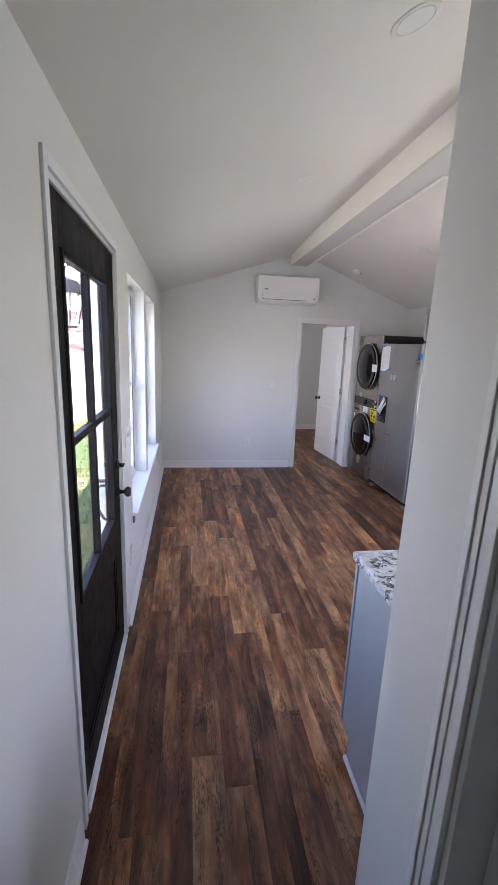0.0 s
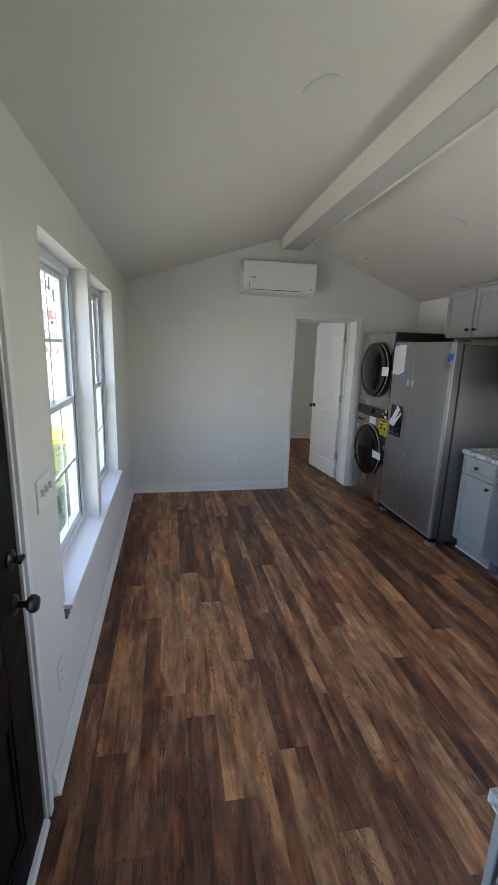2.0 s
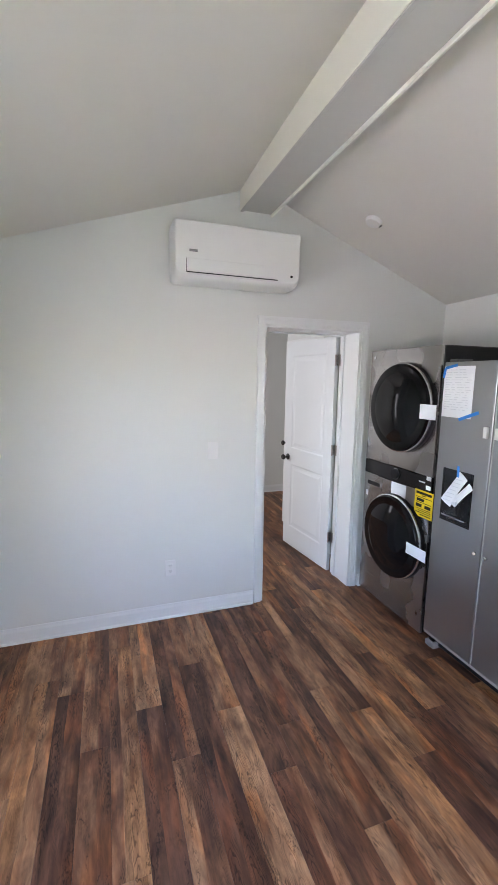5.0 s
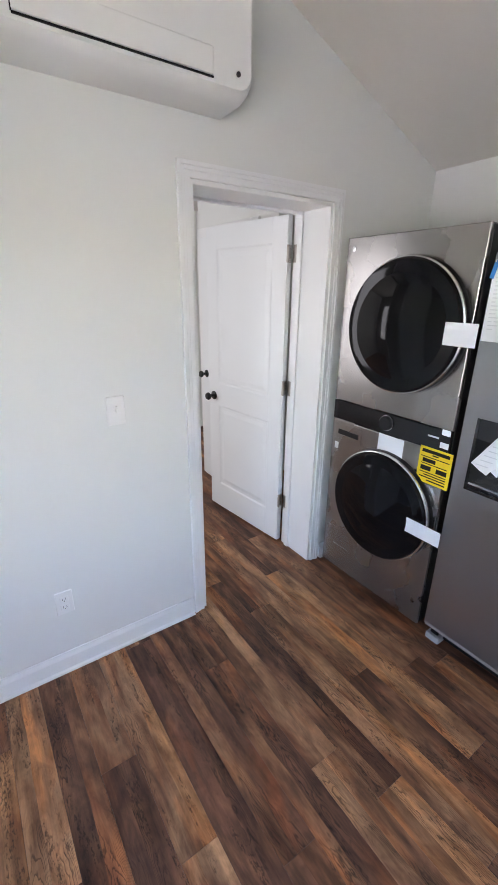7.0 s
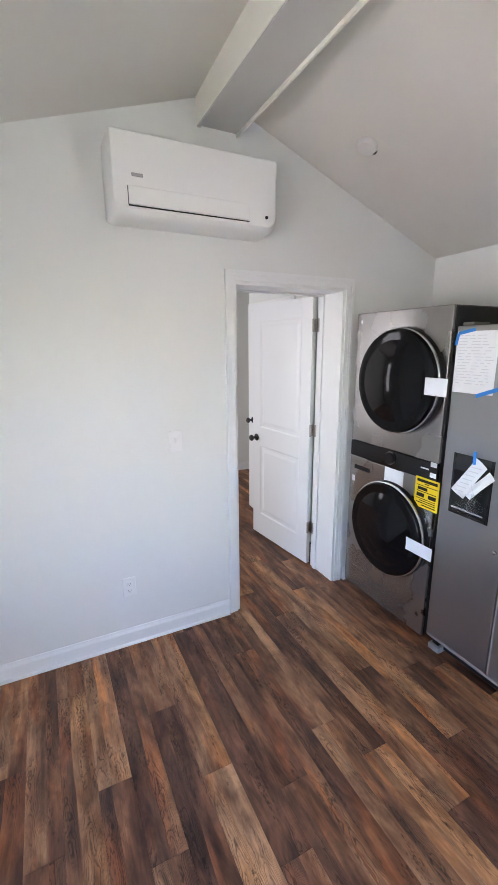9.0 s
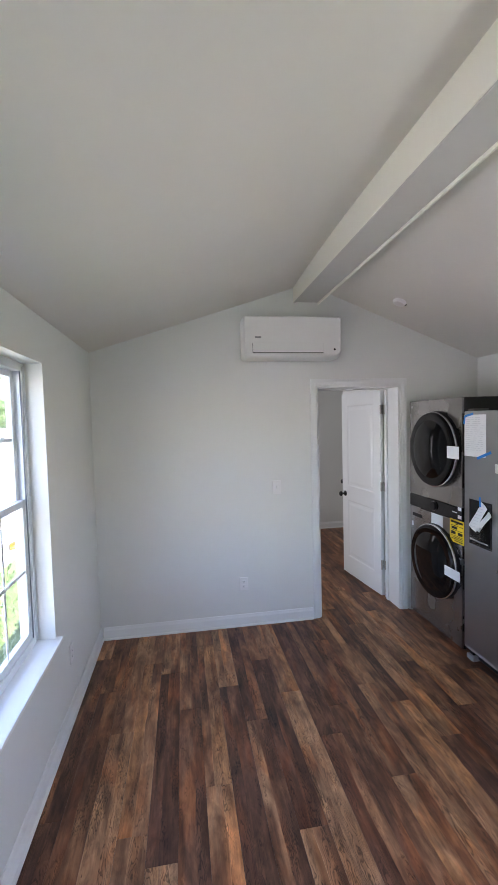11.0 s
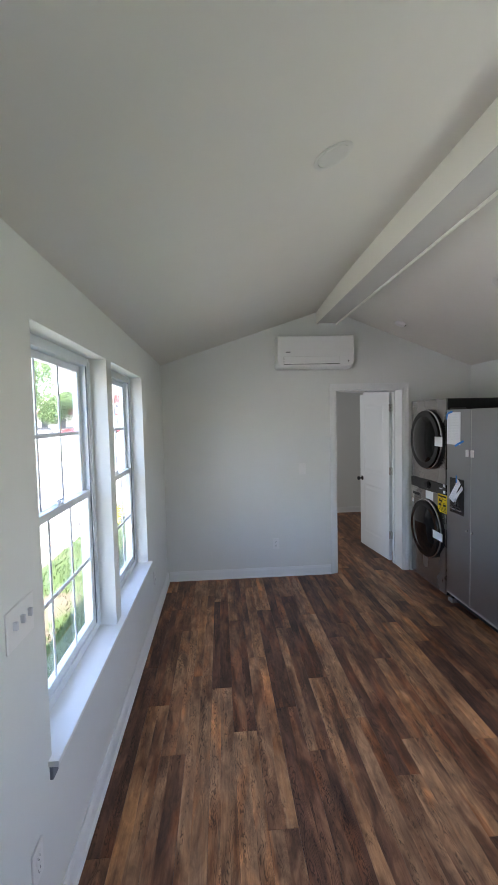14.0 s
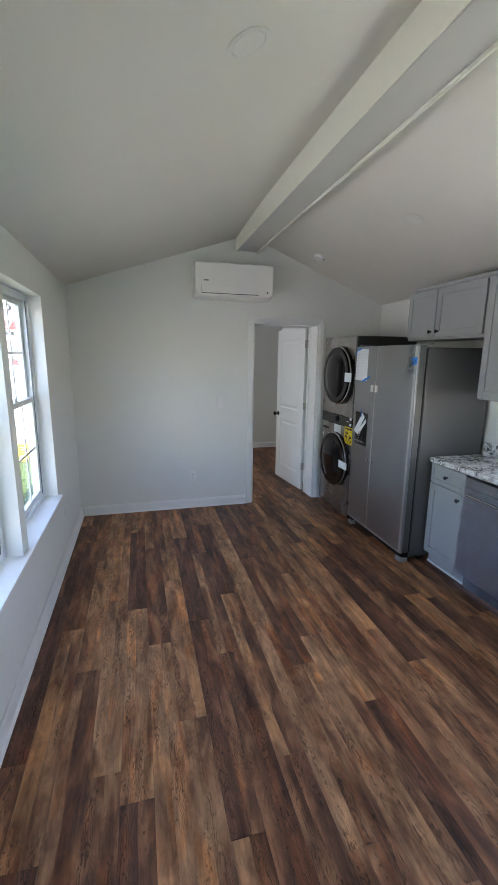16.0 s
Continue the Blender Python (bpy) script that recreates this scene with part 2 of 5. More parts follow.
# ---- builders ----
def box(bm, a, b, bevel=0.0, seg=1):
    """An axis-aligned box between two corners, its edges rounded by bevel."""
    lo, hi = [min(p, q) for p, q in zip(a, b)], [max(p, q) for p, q in zip(a, b)]
    r = bmesh.ops.create_cube(bm, size=1.0)
    for v in r["verts"]:
        for i in range(3):
            v.co[i] = lo[i] if v.co[i] < 0 else hi[i]
    if bevel:
        edges = list({e for v in r["verts"] for e in v.link_edges})
        bmesh.ops.bevel(bm, geom=edges, offset=min(bevel, 0.45 * min(h - l for l, h in zip(lo, hi))), segments=seg, affect="EDGES", profile=0.5)
    return bm


def boxes(*spec, bevel=0.0):
    bm = bmesh.new()
    for a, b in spec:
        box(bm, a, b, bevel)
    return bm


def lathe(bm, profile, centre, axis="z", seg=32):
    """Turns a profile of (radius, height) rows about an axis through centre."""
    rows = []
    for r, h in profile:
        ring = []
        for i in range(seg):
            c, s = r * math.cos(2 * math.pi * i / seg), r * math.sin(2 * math.pi * i / seg)
            p = {"z": (c, s, h), "x": (h, c, s), "y": (s, h, c)}[axis]
            ring.append(bm.verts.new(Vector(centre) + Vector(p)))
        rows.append(ring)
    for a, b in zip(rows, rows[1:]):
        for i in range(seg):
            bm.faces.new((a[i], a[(i + 1) % seg], b[(i + 1) % seg], b[i]))
    for ring, flip in ((rows[0], True), (rows[-1], False)):
        bm.faces.new(ring[::-1] if flip else ring)
    bmesh.ops.recalc_face_normals(bm, faces=bm.faces)
    return bm


def tube(bm, points, radius, seg=10):
    """A round rod along a line of points."""
    rows, pts = [], [Vector(p) for p in points]
    for i, p in enumerate(pts):
        d = (pts[min(i + 1, len(pts) - 1)] - pts[max(i - 1, 0)]).normalized()
        u = d.orthogonal().normalized() if i == 0 else (u - d * u.dot(d)).normalized()
        w = d.cross(u)
        rows.append([bm.verts.new(p + radius * (math.cos(2 * math.pi * k / seg) * u + math.sin(2 * math.pi * k / seg) * w)) for k in range(seg)])
    for a, b in zip(rows, rows[1:]):
        for i in range(seg):
            bm.faces.new((a[i], a[(i + 1) % seg], b[(i + 1) % seg], b[i]))
    bm.faces.new(rows[0][::-1]), bm.faces.new(rows[-1])
    bmesh.ops.recalc_face_normals(bm, faces=bm.faces)
    return bm


def prism(bm, outline, lo, hi, axis="y"):
    """An outline in the two other axes, drawn out from lo to hi along an axis."""
    def put(u, w, h):
        return {"y": (u, h, w), "x": (h, u, w), "z": (u, w, h)}[axis]
    a = [bm.verts.new(put(u, w, lo)) for u, w in outline]
    b = [bm.verts.new(put(u, w, hi)) for u, w in outline]
    n = len(a)
    for i in range(n):
        bm.faces.new((a[i], a[(i + 1) % n], b[(i + 1) % n], b[i]))
    bm.faces.new(a[::-1]), bm.faces.new(b)
    bmesh.ops.recalc_face_normals(bm, faces=bm.faces)
    return bm


def finish(name, bm, material, smooth=False):
    me = bpy.data.meshes.new(name)
    bm.to_mesh(me)
    bm.free()
    me.materials.append(material)
    if smooth:
        for f in me.polygons:
            f.use_smooth = True
        me.set_sharp_from_angle(angle=radians(35))
    return me


def world_at(ob):
    p = Vector((0, 0, 0))
    while ob:
        p += ob.location
        ob = ob.parent
    return p


def part(name, bm, material, parent, label="", smooth=False, at=None):
    """One mesh under a thing or a part. The bmesh is in room coordinates; at is the part's own origin there."""
    base = world_at(parent)
    at = Vector(at) if at is not None else base
    for v in bm.verts:
        v.co -= at
    ob = new(name, finish(name, bm, material, smooth))
    ob.parent = parent
    ob.location = at - base
    return tagged(ob, label)


def solid(name, bm, material, label="", kind="structure", category="", smooth=False):
    return tagged(new(name, finish(name, bm, material, smooth)), label, category, kind=kind)


def thing(name, at, label, category, group="", kind=""):
    ob = new(name)
    ob.empty_display_size = 0.1
    ob.location = at
    return tagged(ob, label, category, group, kind)


def panel_face(bm, x, y0, y1, z0, z1, out, frame_w=0.055, depth=0.008, thick=0.02):
    """A shaker door or drawer front in the plane x, facing out (-1 or 1): four rails round a sunk panel."""
    xb = x - out * thick
    box(bm, (xb, y0, z0), (x, y0 + frame_w, z1), 0.0015)
    box(bm, (xb, y1 - frame_w, z0), (x, y1, z1), 0.0015)
    box(bm, (xb, y0 + frame_w, z0), (x, y1 - frame_w, z0 + frame_w), 0.0015)
    box(bm, (xb, y0 + frame_w, z1 - frame_w), (x, y1 - frame_w, z1), 0.0015)
    box(bm, (xb, y0 + frame_w, z0 + frame_w), (x - out * depth, y1 - frame_w, z1 - frame_w))
    return bm


# ---- structure ----
D0, D1, DZ = 1.515, 2.515, 2.12
W0, W1, W2, W3, WZ0, WZ1 = 2.93, 3.842, 3.948, 4.865, 0.605, 2.09
T = 0.15
solid("wall_west", boxes(
    ((-T, -1.3, -0.3), (0, D0, 2.5)), ((-T, D0, DZ), (0, D1, 2.5)), ((-T, D0, -0.3), (0, D1, -0.02)), ((-T, D1, -0.3), (0, W0, 2.5)), ((-T, W0, -0.3), (0, W3, WZ0)),
    ((-T, W0, WZ1), (0, W3, 2.5)), ((-T, W1, WZ0), (0, W2, WZ1)), ((-T, W3, -0.3), (0, 9.1, 2.5))), wall_paint, "off-white painted drywall with two deep window openings and a front door opening")
O0, O1, OZ = 1.870, 2.648, 2.052
YB = 6.27
solid("wall_north", boxes(((-0.0, Y_F, -0.1), (O0, YB, 3.1)), ((O0, Y_F, OZ), (O1, YB, 3.1)), ((O1, Y_F, -0.1), (X_R, YB, 3.1))), wall_paint, "off-white painted gable wall with a doorway")
# The opening in this wall is unseen, added to go with the kitchen lamp.
solid("wall_east", boxes(((X_R, -1.3, -0.1), (X_R + T, 1.85, 2.5)), ((X_R, 3.15, -0.1), (X_R + T, 9.1, 2.5)), ((X_R, 1.85, -0.1), (X_R + T, 3.15, 1.12)), ((X_R, 1.85, 2.12), (X_R + T, 3.15, 2.5))), wall_paint, "off-white painted kitchen side wall")
solid("wall_south", boxes(((0, -1.3, -0.1), (X_R, -1.2, 3.1))), wall_paint, "off-white painted wall that closes the passage")
PX, PY = 0.80, 1.04
solid("partition", boxes(((PX, 0.78, 0), (X_R, PY, 3.04)), ((PX, -1.2, 0), (PX + 0.12, -0.03, 3.04)), ((PX, -0.03, 2.05), (PX + 0.12, 0.78, 3.04))), wall_paint, "off-white painted partition with a door opening in it")


def ceiling_slope(bm, x0, x1, height, ridge):
    """One slope of the vault as a slab; near the gable its upper edge sags a little."""
    xs = [x0 + (x1 - x0) * i / 8 for i in range(9)]
    ys = [-1.3, 2.0, 4.6] + [4.7 + (Y_F - 4.7) * i / 9 for i in range(10)]
    layers = []
    for up in (0.0, 0.12):
        rows = []
        for x in xs:
            near = max(0.0, 1 - abs(x - ridge) / 1.75)
            row = []
            for y in ys:
                k = max(0.0, (y - 4.5) / (Y_F - 4.5))
                row.append(bm.verts.new((x, y, height(x) + up - 0.055 * near * k * k)))
            rows.append(row)
        layers.append(rows)
    low, top = layers
    n, m = len(xs), len(ys)
    for i in range(n - 1):
        for j in range(m - 1):
            bm.faces.new((low[i][j], low[i][j + 1], low[i + 1][j + 1], low[i + 1][j]))
            bm.faces.new((top[i][j], top[i + 1][j], top[i + 1][j + 1], top[i][j + 1]))
    rim = [(i, 0) for i in range(n)] + [(n - 1, j) for j in range(1, m)] + [(i, m - 1) for i in range(n - 2, -1, -1)] + [(0, j) for j in range(m - 2, 0, -1)]
    for (i, j), (k, l) in zip(rim, rim[1:] + rim[:1]):
        bm.faces.new((low[i][j], low[k][l], top[k][l], top[i][j]))
    bmesh.ops.recalc_face_normals(bm, faces=bm.faces)
    return bm


solid("ceiling", ceiling_slope(ceiling_slope(bmesh.new(), -T, 1.72, CEIL_L, 1.69), 1.88, X_R + T, CEIL_R, 1.90), ceiling_paint, "off-white painted vaulted drywall ceiling", smooth=True)
# Shade of the underside and window light on the side, put into two paints.
beam_shaded_paint = paint("beam_shaded_paint", (0.57, 0.565, 0.535), 0.6, 300, 0.1, 0.03).m
board_lit_paint = paint("beam_board_lit_paint", (0.86, 0.85, 0.76), 0.5, 300, 0.08, 0.02).m
beam = solid("ridge_beam", box(bmesh.new(), (1.692, -1.2, 2.760), (1.902, Y_F - 0.001, 3.06), 0.003), beam_shaded_paint, "boxed ridge beam in off-white darkened for its shaded underside, with narrow edge beads")
part("lit_side_board", box(bmesh.new(), (1.678, -1.199, 2.758), (1.6915, Y_F - 0.002, 3.03), 0.002), board_lit_paint, beam, "side board in a brighter cream white for the window light on it")
part("bead", box(bmesh.new(), (1.892, -1.199, 2.743), (1.906, Y_F - 0.002, 2.768), 0.003), board_lit_paint, beam, "edge bead in the brighter cream white of a lit edge")
# This bead takes the darker paint, for the shadow line under the board.
part("bead", box(bmesh.new(), (1.680, -1.198, 2.750), (1.700, Y_F - 0.003, 2.7575), 0.002), beam_shaded_paint, beam)
solid("room_ceiling", boxes(((0, YB, 2.45), (X_R, 9.1, 2.55))), ceiling_paint, "flat off-white ceiling of the back room")
solid("wall_back_room", boxes(((0, 8.9, -0.1), (X_R, 9.1, 2.5))), wall_paint, "off-white painted wall of the back room")
solid("subfloor", boxes(((0, -1.3, -0.1), (X_R, 9.1, -0.006))), rubber, "dark underlay below the planks")


def base_run(name, a, b, side):
    """A baseboard between two floor points; side points into the room."""
    (x0, y0), (x1, y1) = a, b
    bm = bmesh.new()
    if abs(x1 - x0) < 1e-6:
        s = side
        prism(bm, [(x0, 0), (x0 + s * 0.014, 0), (x0 + s * 0.014, 0.075), (x0 + s * 0.009, 0.088), (x0 + s * 0.006, 0.1), (x0, 0.1)], y0, y1, "y")
        prism(bm, [(x0 + s * 0.014, 0), (x0 + s * 0.026, 0), (x0 + s * 0.024, 0.009), (x0 + s * 0.014, 0.015)], y0, y1, "y")
    else:
        s = side
        prism(bm, [(y0, 0), (y0 + s * 0.014, 0), (y0 + s * 0.014, 0.075), (y0 + s * 0.009, 0.088), (y0 + s * 0.006, 0.1), (y0, 0.1)], x0, x1, "x")
        prism(bm, [(y0 + s * 0.014, 0), (y0 + s * 0.026, 0), (y0 + s * 0.024, 0.009), (y0 + s * 0.014, 0.015)], x0, x1, "x")
    return solid(name, bm, trim_paint, "white painted baseboard with a quarter-round foot")


base_run("baseboard", (0, -1.2), (0, D0 - 0.07), 1)
base_run("baseboard", (0, D1 + 0.07), (0, Y_F), 1)
base_run("baseboard", (0.027, Y_F), (O0 - 0.063, Y_F), -1)
base_run("baseboard", (2.72, Y_F), (X_R, Y_F), -1)
base_run("baseboard", (0, 8.9), (X_R, 8.9), -1)
base_run("baseboard", (PX, 0.85), (PX, PY), -1)
base_run("baseboard", (PX, PY), (1.03, PY), 1)


def casing(name, bm_list, label="white painted door casing with a stepped profile"):
    return solid(name, bm_list, trim_paint, label)


def casing_steps(w):
    return ((0.0, w * 0.45, 0.010), (w * 0.45, w - 0.016, 0.013), (w - 0.016, w, 0.017)) if w > 0.05 else ((0.0, w, 0.010),)


def casing_y(y, out, x0, x1, z1, w=0.056):
    """Casing on a wall in the plane y, round an opening from x0 to x1 and up to z1."""
    bm = bmesh.new()
    for t0, t1, d in casing_steps(w):
        box(bm, (x0 - t1, y, 0), (x0 - t0, y + out * d, z1 + t1), 0.001)
        box(bm, (x1 + t0, y, 0), (x1 + t1, y + out * d, z1 + t1), 0.001)
        box(bm, (x0 - t0, y, z1 + t0), (x1 + t0, y + out * d, z1 + t1), 0.001)
    return bm


def casing_x(x, out, y0, y1, z1, w=0.056):
    bm = bmesh.new()
    for t0, t1, d in casing_steps(w):
        box(bm, (x, y0 - t1, 0), (x + out * d, y0 - t0, z1 + t1), 0.001)
        box(bm, (x, y1 + t0, 0), (x + out * d, y1 + t1, z1 + t1), 0.001)
        box(bm, (x, y0 - t0, z1 + t0), (x + out * d, y1 + t0, z1 + t1), 0.001)
    return bm


casing("door_casing", casing_y(Y_F, -1, O0, O1, OZ))
casing("door_casing", casing_x(PX, -1, -0.03, 0.78, 2.05))
casing("door_casing", casing_x(0, 1, D0, D1, DZ, 0.034), "flat white painted front door casing")
jamb = solid("door_jamb", boxes(((O0, Y_F + 0.002, 0), (O0 + 0.018, YB, OZ)), ((O1 - 0.018, Y_F + 0.002, 0), (O1, YB, OZ)), ((O0 + 0.018, Y_F + 0.002, OZ - 0.018), (O1 - 0.018, YB, OZ)),
                         ((O0 + 0.018, YB - 0.075, 0), (O0 + 0.03, YB - 0.04, OZ - 0.018)), ((O1 - 0.03, YB - 0.075, 0), (O1 - 0.018, YB - 0.04, OZ - 0.018)),
                         ((O0 + 0.03, YB - 0.075, OZ - 0.03), (O1 - 0.03, YB - 0.04, OZ - 0.018)), bevel=0.001), trim_paint, "white painted door jamb with stops")
solid("door_jamb", boxes(((-T - 0.02, D0, 0), (-0.001, D0 + 0.012, DZ)), ((-T + 0.004, D1 - 0.018, 0), (-0.051, D1 - 0.001, DZ)), ((-0.0505, D1 - 0.014, 0), (-0.001, D1 - 0.001, DZ)), ((-T - 0.02, D0 + 0.012, DZ - 0.018), (-0.001, D1 - 0.018, DZ)), bevel=0.001), trim_paint, "white front door jamb")
solid("threshold", boxes(((-T - 0.03, D0 + 0.018, -0.019), (0.012, D1 - 0.018, 0.022)), bevel=0.006), trim_paint, "white door sill strip")


# ---- doors ----
def knob_set(name, parent, centre, axis, out, material, r=0.027):
    """A round knob with its rose, on a face whose normal runs along the axis."""
    bm = bmesh.new()
    s = out
    lathe(bm, [(0.031, 0), (0.031, s * 0.006), (0.024, s * 0.010), (0.011, s * 0.014), (0.010, s * 0.035), (r * 0.7, s * 0.040), (r, s * 0.050), (r, s * 0.060), (r * 0.75, s * 0.069), (0.004, s * 0.071)], centre, axis, 24)
    return part(name, bm, material, parent, smooth=True)


fd = thing("door_1", (0, (D0 + D1) / 2, 0.022), "closed dark brown front door with four glass panes over a flat panel", "door", kind="structure")
Y0, Y1, Z0, Z1 = D0 + 0.015, D1 - 0.02, 0.024, DZ - 0.02
G0, G1, H0, H1 = 1.638, 2.335, 0.80, 1.955
LX0, LX1 = -0.050, -0.008
bm = boxes(((LX0, Y0, Z0), (LX1, G0, Z1)), ((LX0, G1, Z0), (LX1, Y1, Z1)), ((LX0, G0, H1), (LX1, G1, Z1)), ((LX0, G0, Z0), (LX1, G1, 0.17)), ((LX0, G0, 0.62), (LX1, G1, H0)), ((LX0 + 0.012, G0, 0.17), (LX1 - 0.012, G1, 0.62)), bevel=0.0015)
part("door_body", bm, dark_paint, fd)
bm = bmesh.new()
for a, b in (((G0, 0.17), (G0 + 0.02, 0.62)), ((G1 - 0.02, 0.17), (G1, 0.62)), ((G0 + 0.02, 0.17), (G1 - 0.02, 0.19)), ((G0 + 0.02, 0.60), (G1 - 0.02, 0.62))):
    box(bm, (LX1 - 0.014, a[0], a[1]), (LX1 - 0.004, b[0], b[1]), 0.003)
part("panel_moulding", bm, dark_paint, fd)
bm = bmesh.new()
for a, b in (((G0, H0), (G0 + 0.022, H1)), ((G1 - 0.022, H0), (G1, H1)), ((G0 + 0.022, H0), (G1 - 0.022, H0 + 0.022)), ((G0 + 0.022, H1 - 0.022), (G1 - 0.022, H1))):
    box(bm, (-0.036, a[0], a[1]), (LX1 + 0.007, b[0], b[1]), 0.004)
part("glass_frame", bm, dark_paint, fd)
MY, MZ = 1.985, 1.372
part("muntin", boxes(((-0.036, MY - 0.012, H0 + 0.022), (-0.006, MY + 0.012, H1 - 0.022)), bevel=0.003), dark_paint, fd)
part("muntin", boxes(((-0.037, G0 + 0.022, MZ - 0.014), (-0.005, G1 - 0.022, MZ + 0.014)), bevel=0.003), dark_paint, fd)
for a, b in (((G0 + 0.02, H0 + 0.02), (MY - 0.01, MZ - 0.012)), ((MY + 0.01, H0 + 0.02), (G1 - 0.02, MZ - 0.012)), ((G0 + 0.02, MZ + 0.012), (MY - 0.01, H1 - 0.02)), ((MY + 0.01, MZ + 0.012), (G1 - 0.02, H1 - 0.02))):
    p = part("pane", boxes(((-0.024, a[0], a[1]), (-0.020, b[0], b[1]))), glass, fd)
    p.visible_shadow = False
knob_set("door_handle", fd, (LX1, 2.425, 0.93), "x", 1, black_metal)
bm = bmesh.new()
lathe(bm, [(0.03, 0), (0.03, 0.008), (0.022, 0.014), (0.012, 0.016), (0.012, 0.028)], (LX1, 2.425, 1.075), "x", 24)
box(bm, (LX1 + 0.026, 2.405, 1.068), (LX1 + 0.04, 2.445, 1.082), 0.003)
part("deadbolt", bm, black_metal, fd, smooth=True)
bm = bmesh.new()
tube(bm, [(LX0 - 0.002, 2.425, 0.965), (LX0 - 0.05, 2.425, 0.96), (LX0 - 0.062, 2.425, 0.90), (LX0 - 0.055, 2.425, 0.83), (LX0 - 0.03, 2.425, 0.78), (LX0 - 0.004, 2.425, 0.765)], 0.008)
box(bm, (LX0 - 0.07, 2.41, 0.985), (LX0, 2.44, 0.995), 0.003)
part("pull_handle", bm, black_metal, fd, smooth=True)
for z in (0.25, 1.07, 1.88):
    bm = tube(bmesh.new(), [(0.004, Y0 - 0.002, z - 0.05), (0.004, Y0 - 0.002, z + 0.05)], 0.008)
    box(bm, (-0.006, Y0, z - 0.045), (-0.002, Y0 + 0.02, z + 0.045))
    part("hinge", bm, black_metal, fd)


def panel_leaf(parent, w, h, thick, material):
    """A moulded two-panel leaf from its hinge edge along +y, its two faces at x = 0 and -thick."""
    o = parent.location
    bm = bmesh.new()
    s, m = 0.115, 0.9
    rows = ((0.0, 0.20), (0.84, 1.0), (h - 0.13, h))
    for z0, z1 in rows:
        box(bm, (o.x - thick, o.y + s, o.z + z0), (o.x, o.y + w - s, o.z + z1))
    box(bm, (o.x - thick, o.y, o.z), (o.x, o.y + s, o.z + h), 0.001)
    box(bm, (o.x - thick, o.y + w - s, o.z), (o.x, o.y + w, o.z + h), 0.001)
    part("door_body", bm, material, parent)
    for z0, z1 in ((0.20, 0.84), (1.0, h - 0.13)):
        bm = bmesh.new()
        a0, a1, c0, c1 = o.y + s, o.y + w - s, o.z + z0, o.z + z1
        for face, sg in ((o.x, -1), (o.x - thick, 1)):
            rings = []
            for inset, d in ((0, 0.0), (0.012, 0.005), (0.03, 0.005), (0.055, 0.0015)):
                x = face + sg * d
                rings.append([bm.verts.new((x, y, z)) for y, z in ((a0 + inset, c0 + inset), (a1 - inset, c0 + inset), (a1 - inset, c1 - inset), (a0 + inset, c1 - inset))])
            for p, q in zip(rings, rings[1:]):
                for i in range(4):
                    bm.faces.new((p[i], p[(i + 1) % 4], q[(i + 1) % 4], q[i]))
            bm.faces.new(rings[-1])
        bmesh.ops.recalc_face_normals(bm, faces=bm.faces)
        part("door_panel", bm, material, parent)


for z in (0.32, 1.09, 1.84):
    part("hinge_plate", boxes(((O1 - 0.0205, YB - 0.036, z - 0.045), (O1 - 0.0182, YB - 0.001, z + 0.045)), bevel=0.0008), nickel, jamb)
dr = thing("door_2", (2.634, 6.290, 0.012), "open white two-panel interior door with black round knobs and nickel hinges", "door", kind="structure")
panel_leaf(dr, 0.76, 2.02, 0.035, door_paint)
knob_set("door_handle", dr, (dr.location.x - 0.035, dr.location.y + 0.70, 0.915), "x", -1, black_metal)
knob_set("door_handle", dr, (dr.location.x, dr.location.y + 0.70, 0.915), "x", 1, black_metal)
for z in (0.32, 1.09, 1.84):
    bm = tube(bmesh.new(), [(2.634 - 0.035, 6.290 - 0.008, z - 0.045), (2.634 - 0.035, 6.290 - 0.008, z + 0.045)], 0.006)
    box(bm, (2.634 - 0.037, 6.290, z - 0.044), (2.634 - 0.002, 6.2915, z + 0.044))
    part("hinge", bm, nickel, dr)
dr.rotation_euler[2] = radians(6.5)

d3 = thing("door_3", (2.780, 6.86, 0.012), "closed white closet door in the back room with a black round knob", "door", kind="structure")
panel_leaf(d3, 0.70, 2.02, 0.035, door_paint)
knob_set("door_handle", d3, (2.745, 7.50, 0.97), "x", -1, black_metal)
solid("closet_wall", boxes(((2.780, 6.6, 0), (2.895, 6.86, 2.45)), ((2.780, 6.86, 2.04), (2.895, 7.57, 2.45)), ((2.780, 7.57, 0), (2.895, 7.65, 2.45)), ((2.785, 6.86, 0), (2.895, 7.57, 2.04))), wall_paint, "off-white painted closet wall in the back room")
solid("door_casing", boxes(((2.760, 7.565, 0), (2.780, 7.63, 2.10)), ((2.760, 6.79, 0), (2.780, 6.855, 2.10)), ((2.760, 6.855, 2.035), (2.780, 7.565, 2.10)), bevel=0.003), trim_paint, "white closet door casing")

d4 = thing("door_4", (PX + 0.115, -0.02, 0.012), "closed white door beside the passage", "door", kind="structure")
panel_leaf(d4, 0.79, 2.03, 0.035, door_paint)
solid("door_jamb", boxes(((PX + 0.002, 0.765, 0), (PX + 0.12, 0.779, 2.05)), ((PX + 0.002, -0.03, 0), (PX + 0.12, -0.018, 2.05)), bevel=0.001), trim_paint, "white painted door jamb")


